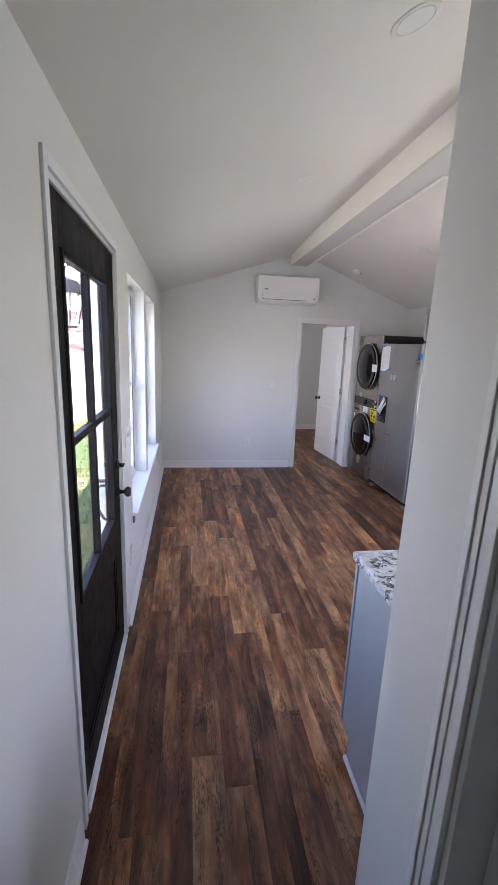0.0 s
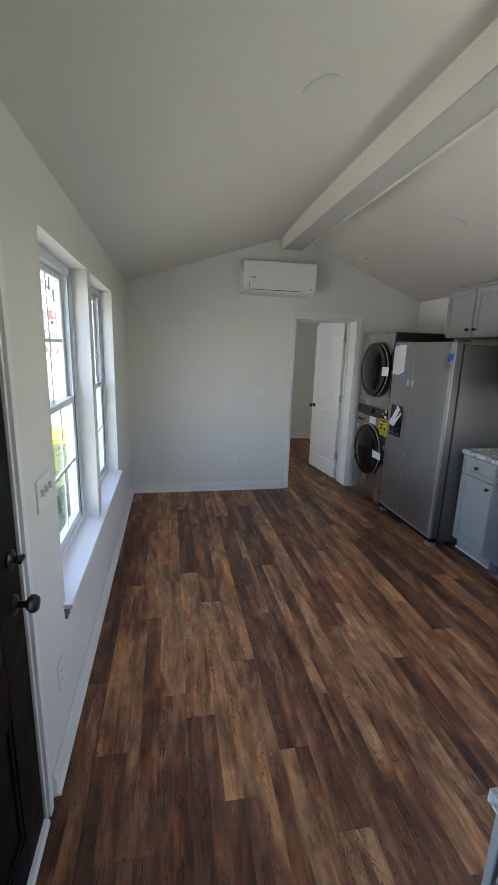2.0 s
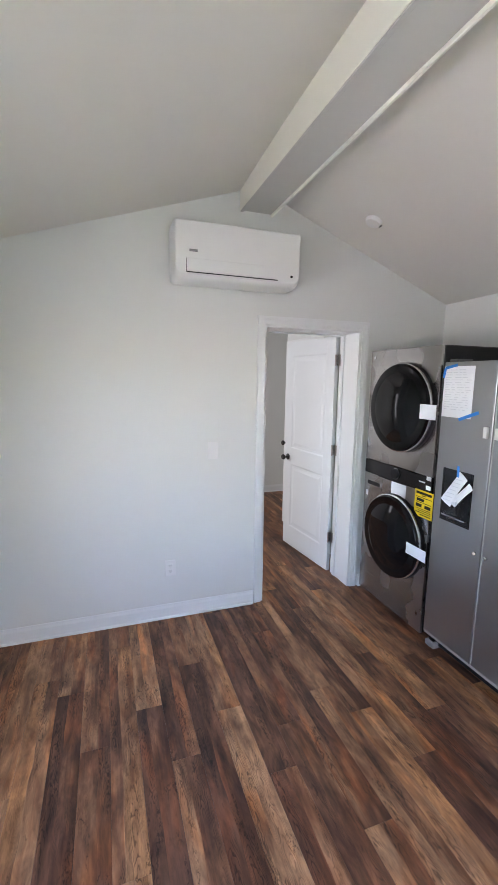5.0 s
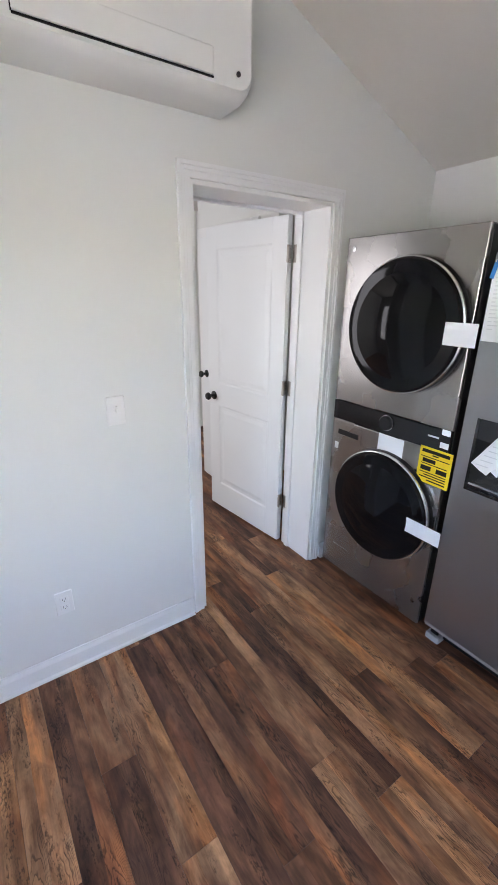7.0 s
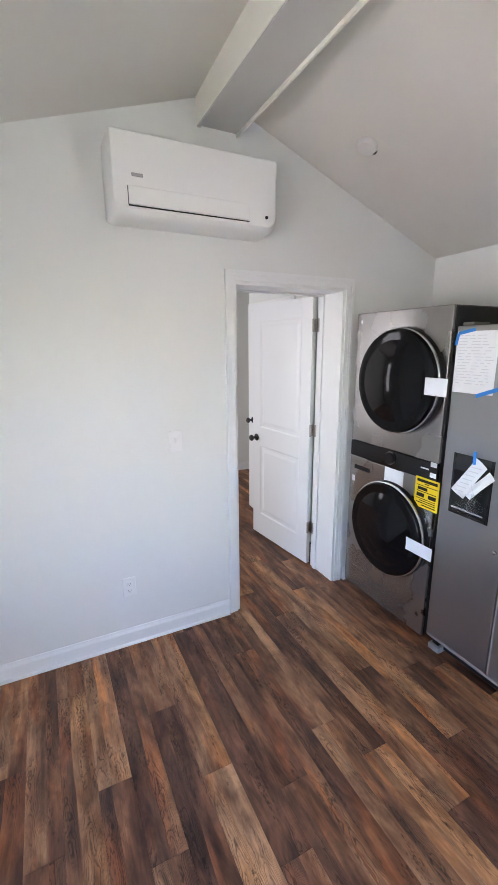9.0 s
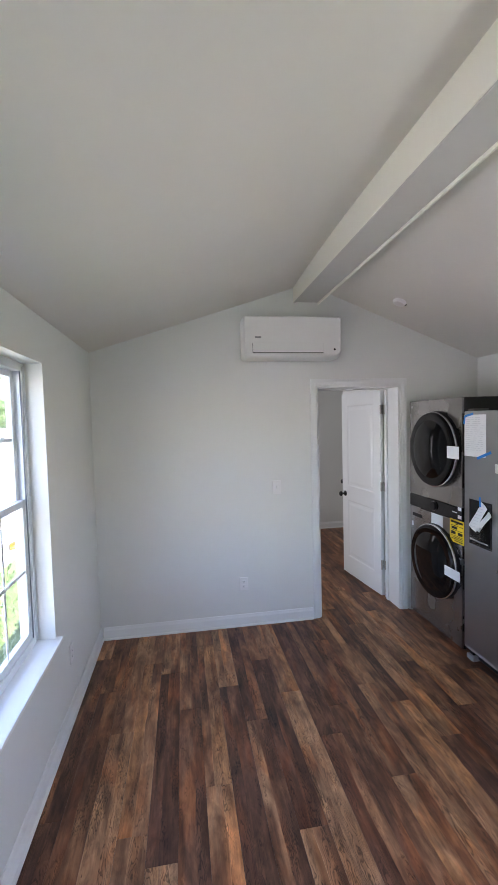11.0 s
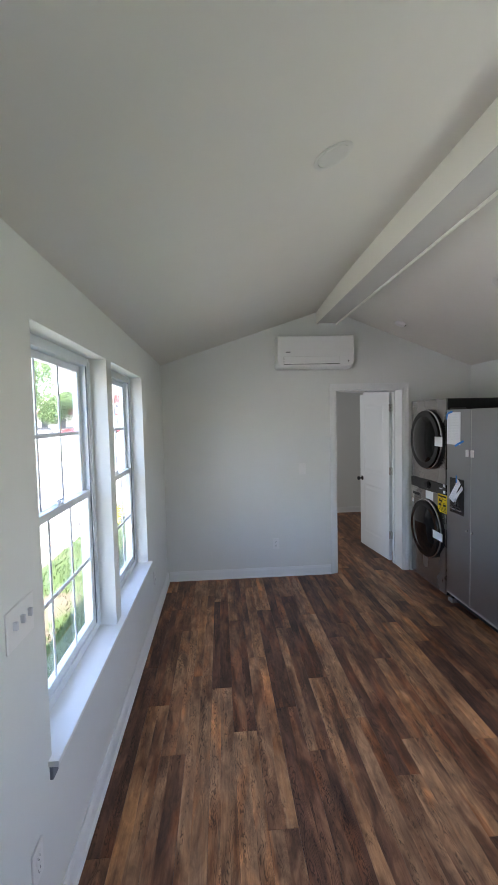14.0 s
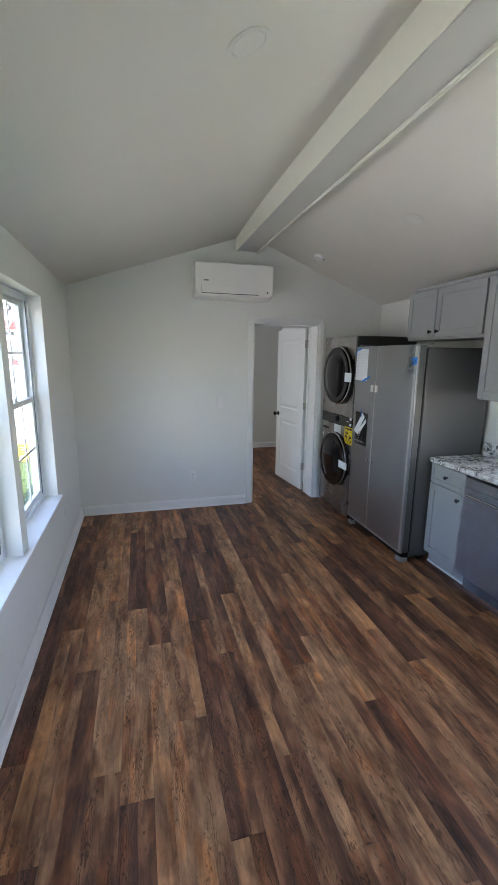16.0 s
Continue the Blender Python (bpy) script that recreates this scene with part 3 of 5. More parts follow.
# ---- windows ----
def sash(parent, x, y0, y1, z0, z1, name):
    """A sash with its stiles, rails, panes and a bar each way."""
    w = 0.034
    ob = part(name, boxes(((x - 0.028, y0, z0), (x, y0 + w, z1)), ((x - 0.028, y1 - w, z0), (x, y1, z1)), ((x - 0.028, y0 + w, z0), (x, y1 - w, z0 + w + 0.006)), ((x - 0.028, y0 + w, z1 - w), (x, y1 - w, z1)), bevel=0.002), vinyl, parent)
    zm = (z0 + z1) / 2
    p = part("pane", boxes(((x - 0.016, y0 + w - 0.004, z0 + w), (x - 0.012, y1 - w + 0.004, z1 - w + 0.004))), glass, ob)
    p.visible_shadow = False
    for ym in (y0 + (y1 - y0) * 0.345, y0 + (y1 - y0) * 0.655):
        part("muntin", boxes(((x - 0.011, ym - 0.008, z0 + w), (x - 0.0055, ym + 0.008, z1 - w)), bevel=0.002), vinyl, ob)
    part("muntin", boxes(((x - 0.012, y0 + w, zm - 0.009), (x - 0.0045, y1 - w, zm + 0.009)), bevel=0.002), vinyl, ob)
    return ob


strip_gray = paint("weather_strip_gray", (0.16, 0.19, 0.22), 0.6, 300, 0.1, 0.05).m
for i, (a, b) in enumerate(((W0, W1), (W2, W3))):
    win = thing("window_%d" % (i + 1), (-0.1, (a + b) / 2, WZ0), "closed white vinyl double-hung window with a grid of six panes in each sash", "window", "windows in the side wall", "structure")
    fw = 0.045
    part("window_frame", boxes(((-T - 0.01, a, WZ0), (-0.092, a + fw, WZ1)), ((-T - 0.01, b - fw, WZ0), (-0.092, b, WZ1)), ((-T - 0.01, a + fw, WZ0), (-0.092, b - fw, WZ0 + fw)), ((-T - 0.01, a + fw, WZ1 - fw), (-0.092, b - fw, WZ1)), bevel=0.003), vinyl, win)
    part("track", boxes(((-0.140, a + fw, WZ0 + fw), (-0.130, a + fw + 0.012, WZ1 - fw)), ((-0.112, a + fw, WZ0 + fw), (-0.098, a + fw + 0.008, WZ1 - fw)), ((-0.140, b - fw - 0.012, WZ0 + fw), (-0.130, b - fw, WZ1 - fw)), ((-0.112, b - fw - 0.008, WZ0 + fw), (-0.098, b - fw, WZ1 - fw))), vinyl, win)
    for u in (a + 0.010, a + 0.026, b - 0.014, b - 0.030):
        part("frame_rib", boxes(((-0.0918, u, WZ0 + 0.02), (-0.084, u + 0.004, WZ1 - 0.02)), bevel=0.001), vinyl, win)
        part("weather_strip", boxes(((-0.0918, u + 0.0045, WZ0 + 0.02), (-0.0895, u + 0.0085, WZ1 - 0.02))), strip_gray, win)
    for u in (a + fw + 0.001, b - fw - 0.006):
        part("weather_strip", boxes(((-0.0975, u, WZ0 + fw), (-0.0925, u + 0.005, WZ1 - fw))), strip_gray, win)
    sash(win, -0.128, a + fw + 0.008, b - fw - 0.008, 1.345, WZ1 - fw, "upper_sash")
    low = sash(win, -0.099, a + fw + 0.008, b - fw - 0.008, WZ0 + fw, 1.385, "lower_sash")
    bm = boxes(((-0.127, (a + b) / 2 - 0.038, 1.385), (-0.101, (a + b) / 2 + 0.038, 1.394)), ((-0.122, (a + b) / 2 - 0.018, 1.394), (-0.105, (a + b) / 2 + 0.018, 1.403)), ((-0.118, (a + b) / 2 - 0.006, 1.403), (-0.108, (a + b) / 2 + 0.05, 1.411)), bevel=0.002)
    part("sash_lock", bm, vinyl, low)
stool = solid("window_sill", prism(bmesh.new(), [(-0.094, WZ0 - 0.004), (0.001, WZ0 - 0.016), (0.033, WZ0 - 0.016), (0.036, WZ0 - 0.012), (0.036, WZ0), (0.033, WZ0 + 0.004), (-0.094, WZ0 + 0.004)], W0 - 0.03, W3 + 0.02, "y"), trim_paint, "white painted window stool below both windows")


part("sill_end_shim", boxes(((0.001, W0 - 0.026, WZ0 - 0.066), (0.013, W0 + 0.02, WZ0 - 0.0165)), bevel=0.002), strip_gray, stool, "dark gray gap strip below the end of the stool")


# ---- laundry and kitchen ----
TX, TY0, TY1, TZ = 2.713, 5.250, 5.950, 1.897
wt = thing("washer_dryer_tower", (3.05, (TY0 + TY1) / 2, 0), "stacked gray steel washer and dryer with round black glass doors", "washing machine")
DZ0, DZ1 = 0.972, 1.085


def tower_body(name, z0, z1):
    bm = box(bmesh.new(), (TX + 0.012, TY0, z0), (X_R - 0.03, TY1, z1), 0.006, 2)
    return part(name, bm, black_plastic if name == "cabinet" else steel, wt)


part("cabinet", box(bmesh.new(), (TX + 0.02, TY0 + 0.001, 0.03), (X_R - 0.03, TY1 - 0.001, TZ - 0.001), 0.006), paint("tower_side_gray", (0.035, 0.034, 0.034), 0.4, 900, 0.1, 0.05, metal=0.2).m, wt, "dark gray side and top panels")
part("dryer_front", box(bmesh.new(), (TX, TY0, DZ1), (TX + 0.019, TY1, TZ), 0.005, 2), steel, wt)
part("control_panel", box(bmesh.new(), (TX - 0.001, TY0, DZ0 + 0.005), (TX + 0.018, TY1, DZ1 - 0.003), 0.003), Mat("gloss_black", (0.012, 0.012, 0.014), 0.15).m, wt, "glossy black control panel")
part("washer_front", box(bmesh.new(), (TX, TY0, 0.03), (TX + 0.019, TY1, DZ0 + 0.002), 0.005, 2), steel, wt)
for y in (TY0 + 0.06, TY1 - 0.06):
    for x in (TX + 0.06, X_R - 0.1):
        part("foot", lathe(bmesh.new(), [(0.02, 0), (0.02, 0.012), (0.012, 0.014), (0.012, 0.035)], (x, y, 0), "z", 12), rubber, wt)
YC = 5.556
for name, zc, r in (("dryer_door", 1.500, 0.297), ("washer_door", 0.598, 0.292)):
    d = part(name, lathe(bmesh.new(), [(r + 0.004, 0.0), (r + 0.004, -0.022), (r, -0.028)], (TX, YC, zc), "x", 72), black_plastic, wt, "black round door base ring", smooth=True)
    part("trim_ring", lathe(bmesh.new(), [(r + 0.001, -0.0282), (r + 0.001, -0.034), (r + 0.003, -0.036), (r + 0.002, -0.041), (r - 0.004, -0.044)], (TX, YC, zc), "x", 72), bright_steel, d, smooth=True)
    part("rim", lathe(bmesh.new(), [(r - 0.0045, -0.0442), (r - 0.008, -0.056), (r - 0.014, -0.061), (r - 0.036, -0.062)], (TX, YC, zc), "x", 72), dark_glass, d, smooth=True)
    part("door_glass", lathe(bmesh.new(), [(r - 0.0365, -0.0622), (r - 0.043, -0.059)] + [((r - 0.05) * (1 - i / 12), -0.058 - 0.036 * (1 - (1 - i / 12) ** 2)) for i in range(12)], (TX, YC, zc), "x", 72), dark_glass, d, "dark round glass", smooth=True)
part("dial", lathe(bmesh.new(), [(0.037, 0), (0.037, -0.012), (0.033, -0.018), (0.004, -0.018)], (TX - 0.001, YC + 0.034, 1.035), "x", 32), black_plastic, wt, smooth=True)
part("detergent_drawer", boxes(((TX - 0.004, 5.735, 0.865), (TX + 0.002, 5.925, 0.955)), bevel=0.003), steel, wt)
part("drawer_grip", boxes(((TX - 0.006, 5.755, 0.893), (TX - 0.003, 5.90, 0.922)), bevel=0.001), black_plastic, wt)
part("badge", lathe(bmesh.new(), [(0.012, 0), (0.012, -0.002), (0.003, -0.0025)], (TX, 5.905, 1.845), "x", 16), bright_steel, wt)
part("dial_ring", lathe(bmesh.new(), [(0.040, 0), (0.040, -0.0012), (0.037, -0.0014)], (TX - 0.001, YC + 0.034, 1.035), "x", 32), bright_steel, wt)
part("access_cover", boxes(((TX - 0.0015, 5.75, 0.09), (TX + 0.001, 5.87, 0.19)), bevel=0.001), steel, wt)
for y, z in ((5.275, 1.072), (5.275, 1.012)):
    part("sticker", boxes(((TX - 0.0022, y - 0.02, z - 0.013), (TX - 0.0008, y + 0.02, z + 0.013))), paper, wt)
part("sticker", boxes(((TX - 0.0012, 5.895, 0.80), (TX + 0.0, 5.922, 0.84))), paper, wt)
part("panel_print", boxes(((TX - 0.0018, 5.305, 1.035), (TX - 0.0008, 5.36, 1.043))), paper_ink, wt)


def sheet(name, label, category, spec, material, kind=""):
    """A thin sheet with corners given in the plane x, slightly lifted."""
    (x, y0, y1, z0, z1) = spec
    t = thing(name, (x, (y0 + y1) / 2, z0), label, category)
    ob = part("sheet", box(bmesh.new(), (x - 0.0012, y0, z0), (x, y1, z1)), material, t)
    return t


def strip(x, pts, w, material, name, label):
    """A strip of tape or film laid on the plane x along a line of (y, z)."""
    t = thing(name, (x, pts[0][0], pts[0][1]), label, "tape")
    bm = bmesh.new()
    p = [Vector((x, y, z)) for y, z in pts]
    for a, b in zip(p, p[1:]):
        d = (b - a).normalized()
        n = Vector((0, -d.z, d.y)) * w / 2
        vs = [bm.verts.new(v + Vector((-o, 0, 0))) for o in (0, 0.001) for v in (a - n, b - n, b + n, a + n)]
        for f in ((0, 1, 2, 3), (4, 5, 6, 7), (0, 1, 5, 4), (1, 2, 6, 5), (2, 3, 7, 6), (3, 0, 4, 7)):
            bm.faces.new([vs[i] for i in f])
    bmesh.ops.recalc_face_normals(bm, faces=bm.faces)
    part("tape", bm, material, t)
    return t


sheet("paper_tag", "small white paper tag stuck across the dryer door rim", "label", (TX - 0.068, 5.19, 5.325, 1.45, 1.54), paper)
sheet("paper_tag", "small white paper tag stuck across the washer door rim", "label", (TX - 0.068, 5.18, 5.37, 0.56, 0.635), paper)
sheet("paper_label", "white printed paper label on the washer front", "label", (TX - 0.002, 5.475, 5.625, 0.865, 0.975), paper)
yl = thing("energy_label", (TX - 0.002, 5.30, 0.81), "bright yellow energy label with black print on the washer", "label")
part("sheet", box(bmesh.new(), (TX - 0.003, 5.225, 0.81), (TX - 0.001, 5.385, 0.985)), yellow_label, yl)
bm = bmesh.new()
for y0, y1, z0, z1 in ((5.237, 5.373, 0.958, 0.974), (5.29, 5.32, 0.948, 0.954), (5.235, 5.375, 0.936, 0.940), (5.30, 5.365, 0.912, 0.930), (5.24, 5.37, 0.902, 0.906), (5.318, 5.370, 0.872, 0.894), (5.24, 5.292, 0.872, 0.894), (5.24, 5.37, 0.860, 0.864), (5.24, 5.35, 0.848, 0.853), (5.24, 5.37, 0.836, 0.841), (5.24, 5.33, 0.822, 0.828)):
    box(bm, (TX - 0.0036, y0, z0), (TX - 0.0029, y1, z1))
part("print", bm, black_plastic, yl)

edge_film = paint("edge_film", (0.50, 0.50, 0.49), 0.35, 300, 0.1, 0.08, metal=0.3).m
FX, FY0, FY1, FZ = 2.70, 4.276, 5.208, 1.79
FS = 4.845
fr = thing("refrigerator", (3.05, (FY0 + FY1) / 2, 0), "side-by-side gray steel refrigerator with ice dispenser still in delivery film", "refrigerator")
part("cabinet", box(bmesh.new(), (FX + 0.09, FY0 + 0.004, 0.04), (X_R - 0.03, FY1 - 0.004, FZ - 0.02), 0.006, 2), side_steel, fr, "dark gray side panels")
part("gasket", box(bmesh.new(), (FX + 0.072, FY0 + 0.012, 0.09), (FX + 0.09, FY1 - 0.012, FZ - 0.03)), rubber, fr)
leaf = part("freezer_door", box(bmesh.new(), (FX, FS + 0.004, 0.085), (FX + 0.016, FY1, FZ), 0.005, 2), fridge_steel, fr)
part("door_liner", box(bmesh.new(), (FX + 0.0165, FS + 0.004 + 0.002, 0.088), (FX + 0.0715, FY1 - 0.002, FZ - 0.002), 0.004), side_steel, leaf, "dark gray door sides")
leaf = part("fridge_door", box(bmesh.new(), (FX, FY0, 0.085), (FX + 0.016, FS - 0.004, FZ), 0.005, 2), fridge_steel, fr)
part("door_liner", box(bmesh.new(), (FX + 0.0165, FY0 + 0.002, 0.088), (FX + 0.0715, FS - 0.004 - 0.002, FZ - 0.002), 0.004), side_steel, leaf, "dark gray door sides")
for y in (FY0 + 0.05, FY1 - 0.05):
    part("leg_bracket", box(bmesh.new(), (FX + 0.022, y - 0.02, 0.0365), (FX + 0.08, y + 0.02, 0.083), 0.003), black_plastic, fr)
part("grille", box(bmesh.new(), (FX + 0.05, FY0 + 0.02, 0.015), (FX + 0.09, FY1 - 0.02, 0.08), 0.003), black_plastic, fr)
for y in (FY0 + 0.05, FY1 - 0.05):
    part("hinge_cover", box(bmesh.new(), (FX + 0.008, y - 0.036, 0.0), (FX + 0.085, y + 0.036, 0.036), 0.006, 2), paint("light_gray_plastic%d" % int(y * 10), (0.35, 0.35, 0.36), 0.4).m, fr)
part("hinge_cover", box(bmesh.new(), (FX + 0.02, FY0 + 0.01, FZ + 0.001), (FX + 0.14, FY0 + 0.07, FZ + 0.018), 0.004), side_steel, fr)
part("hinge_cover", box(bmesh.new(), (FX + 0.02, FY1 - 0.07, FZ + 0.001), (FX + 0.14, FY1 - 0.01, FZ + 0.018), 0.004), side_steel, fr)
disp = part("ice_dispenser", boxes(((FX - 0.004, 4.935, 0.86), (FX + 0.001, 4.948, 1.175)), ((FX - 0.004, 5.137, 0.86), (FX + 0.001, 5.150, 1.175)), ((FX - 0.004, 4.948, 0.86), (FX + 0.001, 5.137, 0.875)), ((FX - 0.004, 4.948, 1.09), (FX + 0.001, 5.137, 1.175)), bevel=0.001), Mat("gloss_black_trim", (0.012, 0.012, 0.013), 0.18).m, fr, "glossy black ice and water dispenser")
part("recess", box(bmesh.new(), (FX - 0.0025, 4.948, 0.875), (FX - 0.0005, 5.137, 1.09)), black_plastic, disp)
part("paddle", box(bmesh.new(), (FX - 0.012, 5.020, 0.93), (FX - 0.002, 5.060, 1.06), 0.003), Mat("gloss_paddle", (0.03, 0.03, 0.032), 0.15).m, disp)
part("drip_tray", box(bmesh.new(), (FX - 0.016, 4.955, 0.892), (FX - 0.002, 5.13, 0.902), 0.002), bright_steel, disp)
part("door_edge", box(bmesh.new(), (FX - 0.003, FY0 + 0.016, 0.10), (FX + 0.0, FY0 + 0.036, FZ - 0.012), 0.001), edge_film, fr, "bright edge strip along the door")
part("door_edge", box(bmesh.new(), (FX - 0.002, FS - 0.012, 0.10), (FX + 0.0, FS - 0.005, FZ - 0.012)), edge_film, fr)
part("door_edge", box(bmesh.new(), (FX - 0.003, FY0 + 0.02, 0.085), (FX + 0.0, FY1 - 0.01, 0.098)), edge_film, fr, "bright edge strip below the doors")
for y in (FS - 0.035, FS + 0.035):
    part("handle_mount", box(bmesh.new(), (FX - 0.018, y - 0.012, 1.385), (FX, y + 0.012, 1.445), 0.004, 2), plastic_white, fr)
    part("handle_mount", lathe(bmesh.new(), [(0.009, 0), (0.009, -0.012), (0.006, -0.014)], (FX, y, 0.745), "x", 12), bright_steel, fr)

sheet("paper_form", "white printed form taped to the freezer door", "paper", (FX - 0.002, 4.99, 5.202, 1.475, 1.765), paper)
t = thing("printed_lines", (FX - 0.003, 5.1, 1.5), "rows of gray print on the taped form", "print")
bm = bmesh.new()
rng = random.Random(4)
for i in range(17):
    z = 1.745 - i * 0.014
    y = 5.188
    while y > 5.03:
        w = rng.uniform(0.012, 0.05)
        box(bm, (FX - 0.0037, max(5.005, y - w), z - 0.0022), (FX - 0.0033, y, z + 0.0014))
        y -= w + rng.uniform(0.004, 0.03)
part("print", bm, paper_ink, t)
strip(FX - 0.0045, [(5.205, 1.70), (5.195, 1.755), (5.11, 1.772)], 0.016, blue_tape, "blue_tape", "strip of blue masking tape at the top of the form")
strip(FX - 0.0045, [(5.07, 1.465), (5.02, 1.485), (4.94, 1.515)], 0.018, blue_tape, "blue_tape", "strip of blue masking tape at the foot of the form")
strip(FX - 0.013, [(5.032, 1.205), (5.030, 1.14)], 0.016, blue_tape, "blue_tape", "strip of blue masking tape above the dispenser")
t = thing("manual_bag", (FX - 0.014, 5.08, 0.95), "clear bag with printed leaflets taped over the dispenser", "bag")
bm = bmesh.new()
rng = random.Random(7)


def tilted_sheet(bm, x, y, z, w, h, ang, bend=0.01):
    c, s = math.cos(ang), math.sin(ang)
    rows = []
    for j in range(5):
        v = (j / 4 - 0.5) * h
        rows.append([bm.verts.new((x - bend * math.sin(j * 0.8 + i) - 0.004, y + c * u - s * v, z + s * u + c * v)) for i, u in enumerate((-w / 2, 0, w / 2))])
    for a, b in zip(rows, rows[1:]):
        for i in range(2):
            bm.faces.new((a[i], a[i + 1], b[i + 1], b[i]))
    return bm


part("leaflet", tilted_sheet(bmesh.new(), FX - 0.012, 5.045, 1.065, 0.075, 0.21, radians(30)), paper, t)
part("leaflet", tilted_sheet(bmesh.new(), FX - 0.020, 4.985, 1.045, 0.045, 0.17, radians(40)), paper, t)
bm = bmesh.new()
for i in range(7):
    u = -0.08 + i * 0.026
    a = radians(30)
    y, z = 5.045 - math.sin(a) * u, 1.065 + math.cos(a) * u
    box(bm, (FX - 0.0285, y - 0.026, z - 0.002), (FX - 0.0275, y + 0.024, z + 0.002))
part("print", bm, paper_ink, t)
for i in range(9):
    part("film", tilted_sheet(bmesh.new(), FX - 0.014 - rng.uniform(0, 0.012), 5.03 + rng.uniform(-0.06, 0.05), 0.95 + rng.uniform(-0.05, 0.05), rng.uniform(0.04, 0.08), rng.uniform(0.05, 0.10), rng.uniform(-1.5, 1.5), 0.014), film_plastic, t, "crumpled clear plastic")
strip(FX - 0.005, [(4.345, 1.660), (4.278, 1.67)], 0.055, blue_tape, "blue_tape", "patch of blue masking tape on the refrigerator door edge")
t = thing("loose_film", (FX - 0.006, 4.32, 1.6), "wrinkled clear film along the refrigerator door edge", "film")
bm = bmesh.new()
for i in range(12):
    tilted_sheet(bm, FX - 0.004, 4.34 + rng.uniform(-0.05, 0.06), 1.69 + rng.uniform(-0.14, 0.09), rng.uniform(0.03, 0.08), rng.uniform(0.03, 0.09), rng.uniform(-1.5, 1.5), 0.008)
part("film", bm, film_plastic, t)

BX = 2.905
CY0, CY1, DWY = 3.87, 4.270, 3.265


def small_knob(parent, x, y, z, out=-1):
    o = out
    return part("knob", lathe(bmesh.new(), [(0.008, 0), (0.006, o * 0.012), (0.014, o * 0.018), (0.016, o * 0.024), (0.011, o * 0.029), (0.003, o * 0.030)], (x, y, z), "x", 20), black_metal, parent, smooth=True)


bc = thing("base_cabinet", (3.2, (CY0 + CY1) / 2, 0), "light gray base cabinet with drawer over door beside the refrigerator", "cabinet")
part("body", boxes(((BX + 0.022, CY0, 0.1), (X_R - 0.002, CY1, 0.875)), ((BX + 0.085, CY0, 0), (X_R - 0.002, CY1, 0.1))), gray_cabinet, bc)
part("drawer", panel_face(bmesh.new(), BX, CY0 + 0.02, CY1 - 0.012, 0.72, 0.865, -1, 0.03), gray_cabinet, bc)
part("door", panel_face(bmesh.new(), BX, CY0 + 0.02, CY1 - 0.012, 0.115, 0.705, -1), gray_cabinet, bc)
small_knob(bc, BX, 4.075, 0.79)
small_knob(bc, BX, 3.935, 0.655)
# Black strip drawn for the shadow in the gap to the dishwasher.
part("gap_shadow", boxes(((BX + 0.008, CY0 + 0.001, 0.105), (BX + 0.0215, CY0 + 0.017, 0.868))), black_plastic, bc, "dark strip that stands in for the shadow in the gap")
part("toe_board", box(bmesh.new(), (BX + 0.07, CY0 + 0.001, 0), (BX + 0.084, CY1, 0.098)), gray_cabinet, bc)
part("shoe_strip", box(bmesh.new(), (BX + 0.055, CY0 + 0.001, 0), (BX + 0.069, CY1, 0.018), 0.004), trim_paint, bc)

dw = thing("dishwasher", (3.2, (DWY + CY0) / 2, 0), "stainless dishwasher still wrapped in cloudy protective film", "dishwasher")
part("body", box(bmesh.new(), (BX + 0.03, DWY + 0.004, 0.1), (X_R - 0.002, CY0 - 0.004, 0.865)), black_plastic, dw)
part("door", box(bmesh.new(), (BX - 0.03, DWY + 0.006, 0.13), (BX + 0.029, CY0 - 0.006, 0.79), 0.006, 2), steel_mat("dishwasher_steel", (0.30, 0.31, 0.34), 0.32), dw)
part("control_panel", box(bmesh.new(), (BX - 0.026, DWY + 0.006, 0.795), (BX + 0.029, CY0 - 0.006, 0.865), 0.005, 2), steel_mat("dishwasher_panel", (0.24, 0.25, 0.27), 0.3), dw)
part("toe_panel", box(bmesh.new(), (BX + 0.06, DWY + 0.006, 0.0), (BX + 0.075, CY0 - 0.006, 0.125), 0.002), black_plastic, dw)
bm = tube(bmesh.new(), [(BX - 0.028, DWY + 0.07, 0.75), (BX - 0.065, DWY + 0.08, 0.75), (BX - 0.065, CY0 - 0.08, 0.75), (BX - 0.028, CY0 - 0.07, 0.75)], 0.009)
part("handle", bm, bright_steel, dw, smooth=True)
bm = bmesh.new()
rows = []
for j in range(15):
    z = 0.05 + j * 0.057
    rows.append([bm.verts.new((BX - 0.040 - 0.012 * noise.noise(Vector((i * 0.5, j * 0.6, 2))) - (0.03 * max(0, 0.2 - z) * 5 if z < 0.2 else 0) - (0.03 if 0.70 < z < 0.80 else 0), DWY + 0.004 + i * 0.0495, z)) for i in range(13)])
for a, b in zip(rows, rows[1:]):
    for i in range(12):
        bm.faces.new((a[i], a[i + 1], b[i + 1], b[i]))
part("film", bm, cloudy_film, dw, "cloudy protective film", smooth=True)

bc2 = thing("base_cabinet", (3.2, 2.5, 0), "light gray shaker base cabinet under the worktop", "cabinet")
part("body", boxes(((BX + 0.022, 1.76, 0.1), (X_R - 0.002, DWY, 0.875)), ((BX + 0.085, 1.76, 0), (X_R - 0.002, DWY, 0.1))), gray_cabinet, bc2)
